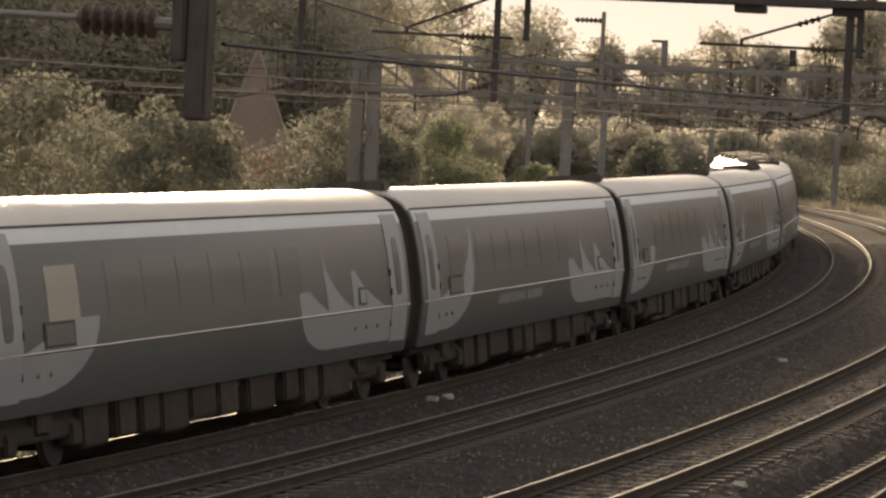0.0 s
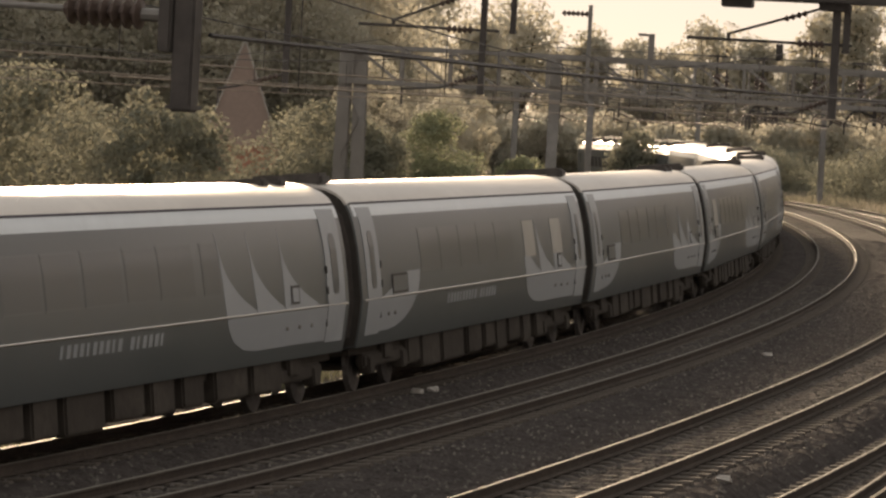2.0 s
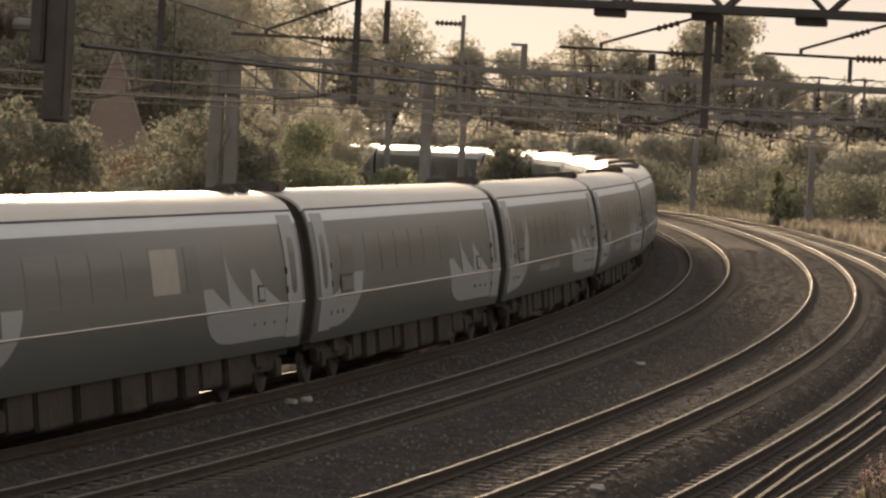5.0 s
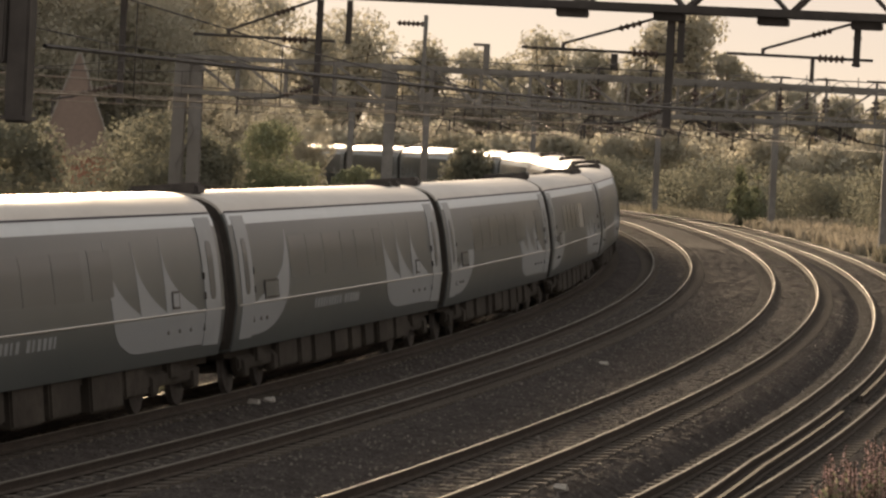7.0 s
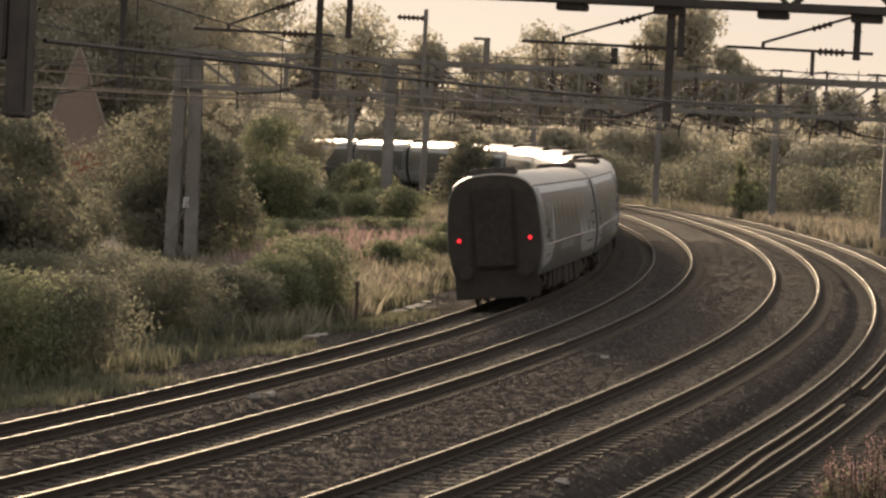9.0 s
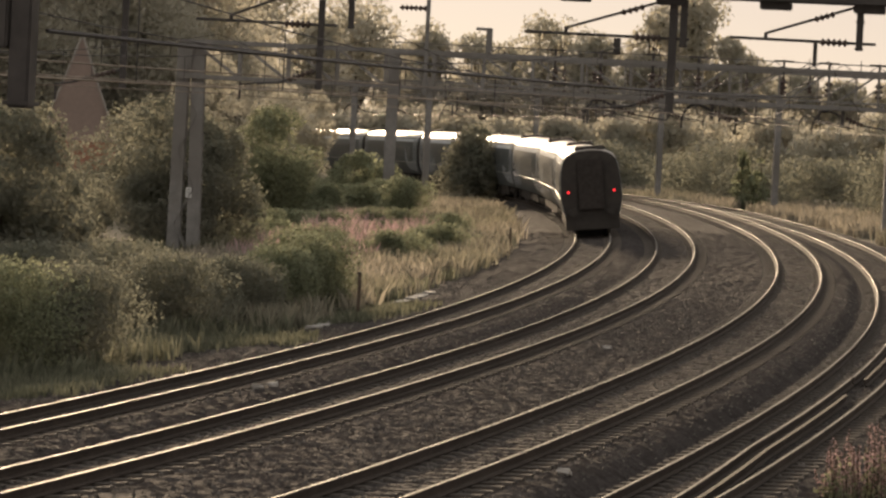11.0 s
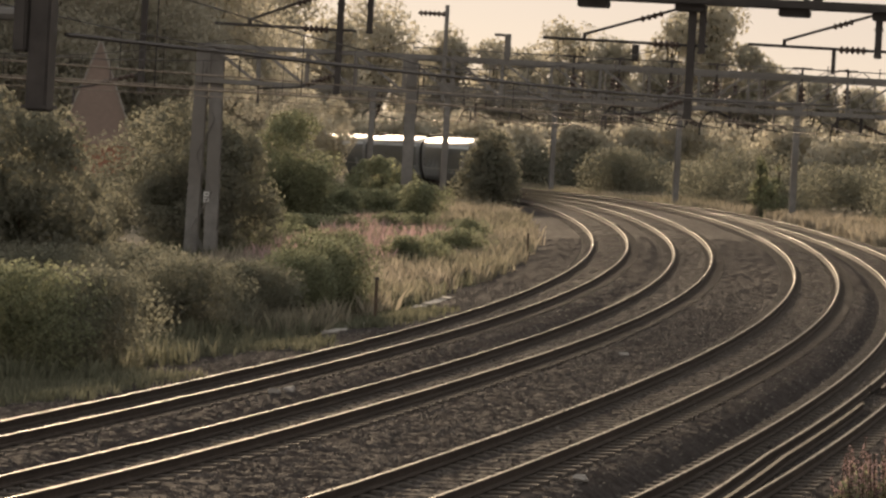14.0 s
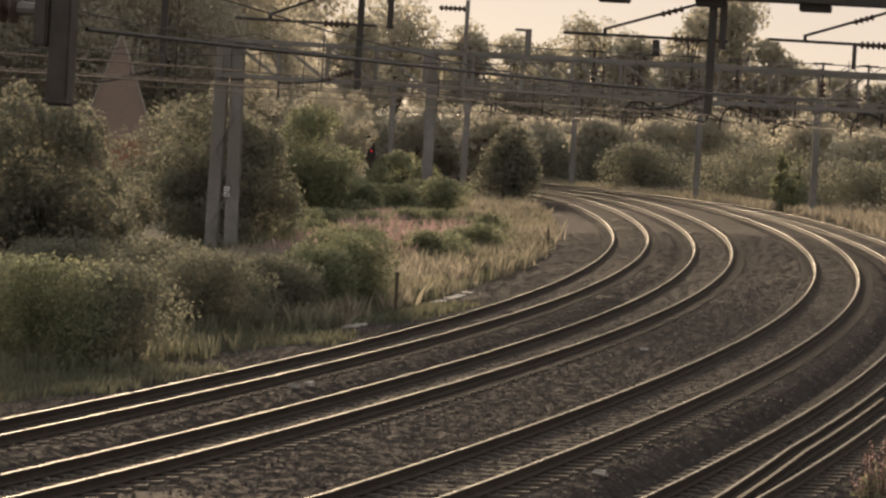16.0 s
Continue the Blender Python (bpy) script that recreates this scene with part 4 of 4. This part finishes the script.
        bmesh.ops.translate(bm, verts=[g for g in r["geom"] if isinstance(g, bmesh.types.BMVert)], vec=(0, -end * 0.08, 0))
        part("end_wall", bm, M_BLACKEND, th, "black coach end")
    if last:
        bm = bmesh.new()
        box(bm, -0.6, -L2 - 0.22, 1.1, 0.6, -L2 - 0.02, 3.36, 0.06)
        part("gangway_door", bm, M_RUBBER, th, "closed black gangway")
        for sx in (-1, 1):
            bm = bmesh.new()
            lathe(bm, (sx * 1.02, -L2 - 0.05, 1.92), (sx * 1.02, -L2 - 0.1, 1.92), [0.062, 0.062, 0.05], 14)
            part("tail_lamp", bm, M_RED, th, "lit red tail lamp")
            bm = bmesh.new()
            lathe(bm, (sx * 0.85, -L2, 1.02), (sx * 0.85, -L2 - 0.4, 1.02), [0.1, 0.1, 0.1, 0.2, 0.2], 12)
            part("buffer", bm, M_BLACKEND, th)
        bm = bmesh.new()
        box(bm, -1.2, -L2 - 0.02, 0.22, 1.2, -L2 + 0.25, 0.98, 0.03)
        part("buffer_beam", bm, M_BLACKEND, th)
    bm = bmesh.new()
    ring = [(1.12, 1.0), (1.24, 1.6), (1.22, 2.55), (1.12, 3.15), (0.8, 3.58), (0.3, 3.74)]
    ring = ring + [(-x, z) for x, z in reversed(ring)]
    prev = None
    for k in range(9):
        sc = 1.0 if k % 2 else 0.95
        cur = [bm.verts.new((x * sc, L2 + 0.04 + k * 0.097, 2.2 + (z - 2.2) * sc)) for x, z in ring]
        if prev:
            for i in range(len(ring)):
                bm.faces.new((prev[i], prev[(i + 1) % len(ring)], cur[(i + 1) % len(ring)], cur[i]))
        prev = cur
    part("gangway_bellows", bm, M_RUBBER, th, "black ribbed bellows")
    return th


def build_loco():
    th = empty("electric_locomotive", label="boxy dark electric locomotive with roof equipment, leading the train", category="locomotive", group="locomotives")
    length = 20.4
    v, f = shell(length, [(1.0, 0.75), (1.22, 0.8), (1.33, 1.2), (1.33, 2.4), (1.25, 3.1), (1.0, 3.4)])
    link_mesh("body", v, f, M_PAINT, th)
    v, f = shell(length - 0.8, [(1.02, 3.38), (0.98, 3.5), (0.6, 3.66), (0.0, 3.7)])
    link_mesh("roof", v, f, M_ROOF, th, "pale grey roof")
    for y in (-6.5, -2.5, 1.5, 6.2):
        bm = bmesh.new()
        box(bm, -0.8, y - 0.8, 3.55, 0.8, y + 0.8, 3.86, 0.06)
        part("roof_equipment", bm, M_DARKSTEEL, th)
    bm = bmesh.new()
    bar(bm, (-0.5, -4.6, 3.7), (-0.4, -3.4, 4.3), 0.06)
    bar(bm, (0.5, -4.6, 3.7), (0.4, -3.4, 4.3), 0.06)
    bar(bm, (0, -3.4, 4.3), (0, -4.4, 5.0), 0.06)
    bar(bm, (-0.8, -4.4, 5.0), (0.8, -4.4, 5.0), 0.05)
    part("pantograph", bm, M_DARKSTEEL, th, "raised pantograph")
    for side in (-1, 1):
        for yc, w in ((-9.0, 0.7), (9.0, 0.7)):
            bm = bmesh.new()
            box(bm, side * 1.3 - 0.045, yc - w / 2, 2.0, side * 1.3 + 0.045, yc + w / 2, 2.75, 0.02)
            part("window", bm, M_GLASS, th)
        bm = bmesh.new()
        for k in range(6):
            box(bm, side * 1.33 - 0.03, -5 + k * 1.6, 1.9, side * 1.33 + 0.03, -4 + k * 1.6, 2.6)
        part("grille", bm, M_DARKSTEEL, th)
    for y in (-6.6, 6.6):
        build_bogie(th, y)
    bm = bmesh.new()
    box(bm, -1.1, -4, 0.35, 1.1, 4, 0.85, 0.05)
    part("underframe", bm, M_UNDER, th)
    return th


def vehicle_pose(sc):
    a_, b_ = place(sc - 7.6, 0, 0), place(sc + 7.6, 0, 0)
    fwd = (b_ - a_).normalized()
    c = (a_ + b_) / 2
    side = fwd.cross(Vector((0, 0, 1))).normalized()
    tilt = math.atan(CANT[0] / 1.5)
    side = (side * math.cos(tilt) + Vector((0, 0, 1)) * math.sin(tilt)).normalized()
    up = side.cross(fwd).normalized()
    m = Matrix((side, fwd, up)).transposed().to_4x4()
    m.translation = c
    return m


TRAIN = []


def build_train():
    masters = {}
    for i in range(18):
        if i == 0:
            ob = build_coach(1, last=True)
        elif i >= 16:
            if "loco" in masters:
                ob = copy_thing(masters["loco"], Matrix())
            else:
                ob = masters["loco"] = build_loco()
        else:
            k = {3: 9, 8: 8, 10: 7}.get(i, (2, 0, 5, 3, 1, 4)[i % 6])
            if k in masters:
                ob = copy_thing(masters[k], Matrix())
            else:
                ob = masters[k] = build_coach(k)
        off = COACH / 2 + i * COACH if i < 16 else 16 * COACH + 10.4 + (i - 16) * 20.8
        TRAIN.append((ob, off))


def motions():
    for ob, off in TRAIN:
        walk(ob, [(t * 0.5, vehicle_pose(S_REAR9 + V_TRAIN * (t * 0.5 - 9) + off)) for t in range(33)])


# ---------------------------------------------------------------- planting
def ground_z(x, y):
    s, o = line_coords(np.array([x]), np.array([y]))
    s, o = s[0], o[0]
    return float(zb(s) - 0.62 + np.clip((-o - 5) / 20, 0, 1) * 0.5 + np.clip((o - 16) / 14, 0, 1) * 0.7)


def stand(x, y):
    return pose(x, y, ground_z(x, y) - 0.1)


def build_planting():
    rng = random.Random(5)
    # big dense bushes behind the left-hand verge (the farthest paled for haze): place, width, height, leaves
    for x, y, w, h, n, sd, mt in ((-9.07, 151, 7.3, 5.9, 34000, 1, M_LEAF), (-11.6, 113, 5.4, 6.2, 26000, 3, M_LEAF), (-15.8, 115, 6.2, 6.6, 12000, 4, M_LEAF), (-6.7, 196, 5.9, 5.6, 18000, 5, M_LEAF_LIGHT),
                                 (-12.6, 178, 6.5, 5.4, 11000, 6, M_LEAF), (-12.8, 136, 4.6, 4.2, 11000, 8, M_LEAF), (-17.5, 139, 7.0, 5.4, 12000, 9, M_LEAF), (-2.4, 217, 5.0, 3.4, 9000, 7, M_LEAF_LIGHT), (-7.5, 224, 4.6, 7.4, 12000, 24, M_LEAF_HAZED), (-11.6, 226, 5.5, 8.5, 12000, 28, M_LEAF_HAZED), (-5.5, 227, 3.0, 6.7, 9000, 29, M_LEAF_HAZED)):
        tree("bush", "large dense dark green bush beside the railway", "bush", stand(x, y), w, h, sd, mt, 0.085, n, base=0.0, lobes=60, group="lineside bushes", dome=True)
    # low brambles by the near verge
    for x, y, w, h, sd, mt in ((-11.2, 88, 3.6, 2.6, 11, M_LEAF), (-8.6, 84, 3.4, 2.3, 12, M_LEAF_LIGHT), (-7.0, 86, 2.8, 2.2, 13, M_LEAF), (-13.5, 92, 4.0, 3.0, 14, M_LEAF), (-6.0, 100, 3.2, 2.0, 15, M_LEAF),
                               (-4.6, 104, 2.6, 1.8, 16, M_LEAF), (-3.4, 108, 2.4, 2.0, 17, M_LEAF_LIGHT), (-2.4, 111, 2.6, 2.3, 18, M_LEAF_LIGHT), (-3.2, 117, 2.6, 2.1, 19, M_LEAF_LIGHT), (-7.6, 108, 3.4, 1.9, 20, M_LEAF), (-9.6, 100, 3.0, 2.0, 21, M_LEAF)):
        tree("bramble", "low tangled green bramble on the verge", "shrub", stand(x, y), w, h, sd, mt, 0.045, 14000, base=0.0, lobes=30, group="verge brambles", trunk=0.04)
    for k in range(20):
        x, y = -6.5 + (k % 10) * 0.95 + rng.uniform(-0.5, 0.5), (150 if k < 10 else 172) + rng.uniform(-5, 10)
        tree("shrub", "small pale green shrub in dry grass", "shrub", stand(x, y), rng.uniform(1.6, 3.0), rng.uniform(0.7, 1.4), 30 + k, M_LEAF_LIGHT, 0.05, 4500, base=0.0, lobes=20, group="verge shrubs", trunk=0.03)
    for k in range(9):                        # scrub that hides the wheels of the train beyond the grass
        x, y = -6.4 + k * 0.78 + rng.uniform(-0.2, 0.2), 202 + rng.uniform(-5, 6)
        tree("shrub", "grey-green scrub at the back of the verge", "shrub", stand(x, y), rng.uniform(2.0, 3.2), rng.uniform(1.5, 2.4), 320 + k, M_LEAF_LIGHT, 0.07, 5000, base=0.0, lobes=24, group="verge shrubs", trunk=0.03)
    tree("young_tree", "bushy young tree close to the inside of the curve", "tree", stand(4.2, 252), 5.4, 5.2, 50, M_LEAF, 0.13, 8000, base=0.0, lobes=44, cone=True)
    # far side of the line
    for k, (x, y, w, h) in enumerate(((23.1, 274, 1.7, 4.4), (24.5, 276, 1.5, 3.9), (23.8, 273, 2.8, 2.4))):
        tree("young_poplar", "slim pale young poplar by the track", "tree", stand(x, y), w, h, 51 + k, M_LEAF_LIGHT, 0.1, 1800, base=0.1, lobes=26, group="young poplars", cone=True)
    for k in range(16):
        s = 170 + k * 14
        o = 22 + rng.uniform(-2, 5)
        p = place(s, o)
        tree("bush", "dusty green bush behind the tracks", "bush", stand(p.x, p.y), rng.uniform(5.5, 9.5), rng.uniform(2.6, 4.6), 60 + k, M_LEAF, 0.11, 9000, base=0.0, lobes=34, group="far lineside bushes")
    # dark belt across the back of the curve, haze painted into its leaf colour
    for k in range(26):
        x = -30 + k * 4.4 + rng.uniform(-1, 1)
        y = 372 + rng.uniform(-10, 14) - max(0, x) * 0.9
        tree("hedge_tree", "tree in the belt behind the curve, leaf colour paled for haze", "tree", stand(x, y), rng.uniform(6.5, 8.5), rng.uniform(6.0, 7.6), 90 + k, M_LEAF_HAZED, 0.22, 6000, base=0.0, lobes=26, group="tree belt")
    # tall woodland at the back, its leaves paled for haze as well
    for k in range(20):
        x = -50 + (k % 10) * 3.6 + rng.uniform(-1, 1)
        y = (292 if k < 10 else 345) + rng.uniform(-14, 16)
        tree("woodland_tree", "tall broad woodland tree, leaf colour paled for haze", "tree", stand(x, y), rng.uniform(10, 13), rng.uniform(15, 20), 130 + k, M_LEAF_HAZED, 0.17 if k < 10 else 0.26, 30000 if k < 10 else 9000, base=0.5, lobes=60, group="woodland")
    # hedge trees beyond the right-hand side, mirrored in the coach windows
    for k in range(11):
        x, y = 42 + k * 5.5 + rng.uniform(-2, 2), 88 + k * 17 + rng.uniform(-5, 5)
        tree("hedge_tree", "dark lineside tree mirrored in the coach windows", "tree", stand(x, y), rng.uniform(11, 15), rng.uniform(11, 19), 230 + k, M_LEAF_HAZED, 0.55, 2000, base=0.2, lobes=20, group="hedge")
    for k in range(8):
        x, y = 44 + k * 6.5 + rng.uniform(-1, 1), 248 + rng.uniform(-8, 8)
        tree("hedge_tree", "tall lineside tree mirrored in the coach windows", "tree", stand(x, y), rng.uniform(10, 13), rng.uniform(15, 19), 270 + k, M_LEAF_HAZED, 0.55, 2000, base=0.2, lobes=24, group="hedge")
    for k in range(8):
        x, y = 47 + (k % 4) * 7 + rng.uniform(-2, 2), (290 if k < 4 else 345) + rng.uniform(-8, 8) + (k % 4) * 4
        tree("hedge_tree", "tall lineside tree mirrored in the coach windows", "tree", stand(x + (8 if k > 3 else 0), y), rng.uniform(11, 14), rng.uniform(15, 19), 250 + k, M_LEAF_HAZED, 0.55, 2000, base=0.2, lobes=24, group="hedge")
    # skyline in the haze-paled leaf: place across, distance, width, height
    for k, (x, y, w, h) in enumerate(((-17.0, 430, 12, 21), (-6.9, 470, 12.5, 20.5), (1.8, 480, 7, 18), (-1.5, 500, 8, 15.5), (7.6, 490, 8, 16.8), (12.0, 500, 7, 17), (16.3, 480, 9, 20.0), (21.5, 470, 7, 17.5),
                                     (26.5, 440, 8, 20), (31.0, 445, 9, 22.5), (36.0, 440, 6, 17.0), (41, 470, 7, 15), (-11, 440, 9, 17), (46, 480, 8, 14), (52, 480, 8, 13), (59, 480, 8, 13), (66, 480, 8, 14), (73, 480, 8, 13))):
        tree("skyline_tree", "round-headed tree standing against the evening sky", "tree", stand(x, y), w, h, 160 + k, M_LEAF_HAZED, 0.27, 11000, base=0.5, lobes=50, group="skyline trees")
    grass_patch("dry_grass", "tall dry straw-coloured grass on the verge", 60, 215, -12.5, -3.4, 42000, 0.75, M_GRASS, 1, width=0.022)
    grass_patch("green_weeds", "green weeds among the verge grass", 40, 200, -16, -3.6, 30000, 0.55, M_GRASS_GREEN, 2, width=0.03)
    grass_patch("dry_grass", "tall dry straw-coloured grass behind the tracks", 150, 330, 15.6, 22, 36000, 0.9, M_GRASS, 3, width=0.03)
    grass_patch("pink_willowherb", "pink willowherb gone to seed among grass", 98, 150, -12, -7.5, 3600, 0.9, M_BLOSSOM, 7, width=0.025)
    grass_patch("low_weeds", "low dark weeds at the edge of the ballast", 4, 80, -6.5, -1.9, 34000, 0.28, M_GRASS_GREEN, 6, width=0.025)
    grass_patch("verge_grass", "rough low grass at the back", 200, 330, -30, -4, 16000, 0.7, M_GRASS_GREEN, 4, width=0.04)
    # willowherb in flower beside the near track
    th = empty("willowherb", pose(7.25, 59.0, -0.5), "clump of pink willowherb going to seed beside the track", "wildflower")
    r = np.random.default_rng(9)
    stems, tops, dirs, low, low_d = bmesh.new(), [], [], [], []
    for _ in range(120):
        rad, a_ = 0.75 * math.sqrt(r.random()), r.uniform(0, 6.283)
        foot = np.array((rad * math.cos(a_) * 1.15, rad * math.sin(a_), 0.0))
        tip = foot + np.array((r.normal(0, 0.10), r.normal(0, 0.10), r.uniform(0.85, 1.65) * (1.05 - 0.35 * rad)))
        bar(stems, foot, tip, 0.012)
        for u in r.uniform(0.55, 1.0, 46):
            tops.append(foot + (tip - foot) * u + r.normal(0, 0.045 * (1.15 - u) + 0.008, 3))
            dirs.append(r.normal(size=3))
        for u in r.uniform(0.1, 0.75, 26):
            low.append(foot + (tip - foot) * u + r.normal(0, 0.05, 3))
            low_d.append(r.normal(size=3))
    tagged(part("stem_tangle", stems, M_BARK, th, "thin brown stems"), kind="stuff")
    for nm, pts, ds, sz, mt in (("blossom", tops, dirs, 0.020, M_BLOSSOM), ("leaves", low, low_d, 0.04, M_LEAF_LIGHT)):
        ds = np.array(ds)
        v, f = leaf_mesh(r, np.array(pts), ds / np.linalg.norm(ds, axis=1)[:, None], sz)
        link_np(nm, v, f, 4, mt, th)


def build_house():
    th = empty("house", pose(-21.5, 256.0, 0.2, 0, 0, 6), "brick house with a steep red tiled gable among trees", "house")
    bm = bmesh.new()
    box(bm, -2.5, -0.2, -1, 2.5, 7, 3.6)
    part("wall", bm, M_BRICK, th)
    bm = bmesh.new()
    vs = [bm.verts.new(p) for p in ((-2.5, 0, 3.6), (2.5, 0, 3.6), (0, 0, 10.3), (-2.5, 7, 3.6), (2.5, 7, 3.6), (0, 7, 10.3))]
    for q in ((0, 1, 2), (5, 4, 3), (0, 2, 5, 3), (1, 4, 5, 2), (0, 3, 4, 1)):
        bm.faces.new([vs[k] for k in q])
    part("gable", bm, M_TILE, th)
    for sx in (-1, 1):
        bm = bmesh.new()
        bar(bm, (sx * 2.7, -0.05, 3.1), (0, -0.05, 10.42), 0.1, 0.1)
        part("bargeboard", bm, M_CONCRETE, th, "pale weathered bargeboard")


def build_small_things():
    for s, o, h, lab in ((121.0, -3.2, 0.95, "thin dark marker post beside the rail"), (68.0, -3.05, 1.1, "leaning dark timber stake on the verge")):
        th = empty("marker_post", at_line(s, o, -0.5), lab, "post")
        bm = bmesh.new()
        box(bm, -0.045, -0.045, -0.1, 0.045, 0.045, h + 0.15, 0.01)
        part("stake", bm, M_TIMBER, th)
        bm = bmesh.new()
        box(bm, -0.06, -0.06, h + 0.1, 0.06, 0.06, h + 0.16, 0.01)
        part("cap", bm, M_DARKSTEEL, th)
    rng = random.Random(3)
    for k, (s, o) in enumerate(((34.5, 1.4), (35.3, 1.5), (225, 15.0), (52, 5.5), (20.6, 9.6))):
        th = empty("rubble", at_line(s, o, float(bed_z(o)) + 0.0), "pale broken concrete lump on the ballast", "rubble", "rubble")
        bm = bmesh.new()
        box(bm, -0.11, -0.08, -0.02, 0.11, 0.08, 0.09, 0.03)
        for v in bm.verts:
            v.co += Vector((rng.uniform(-0.02, 0.02), rng.uniform(-0.02, 0.02), rng.uniform(-0.01, 0.02)))
        part("lump", bm, M_CONCRETE, th)
    th = empty("cable_trough", label="row of pale concrete cable trough lids along the verge", category="cable trough", kind="structure")
    me = None
    for i in range(60):
        s = 22 + i * 1.05
        if i % 7 in (2, 5) or (30 < s < 60):
            continue
        if me is None:
            bm = bmesh.new()
            box(bm, -0.17, -0.5, -0.06, 0.17, 0.5, 0.05, 0.015)
            me = part("lid", bm, M_CONCRETE, th)
            me.matrix_basis = at_line(s, -3.15, -0.46)
        else:
            ob = new("lid", me.data)
            ob.parent = th
            ob.matrix_basis = at_line(s, -3.15 + rng.uniform(-0.03, 0.03), -0.46)


build_house()
for _t in range(4):
    build_overhead(_t)
build_gantries()
build_planting()
build_small_things()
build_train()
motions()
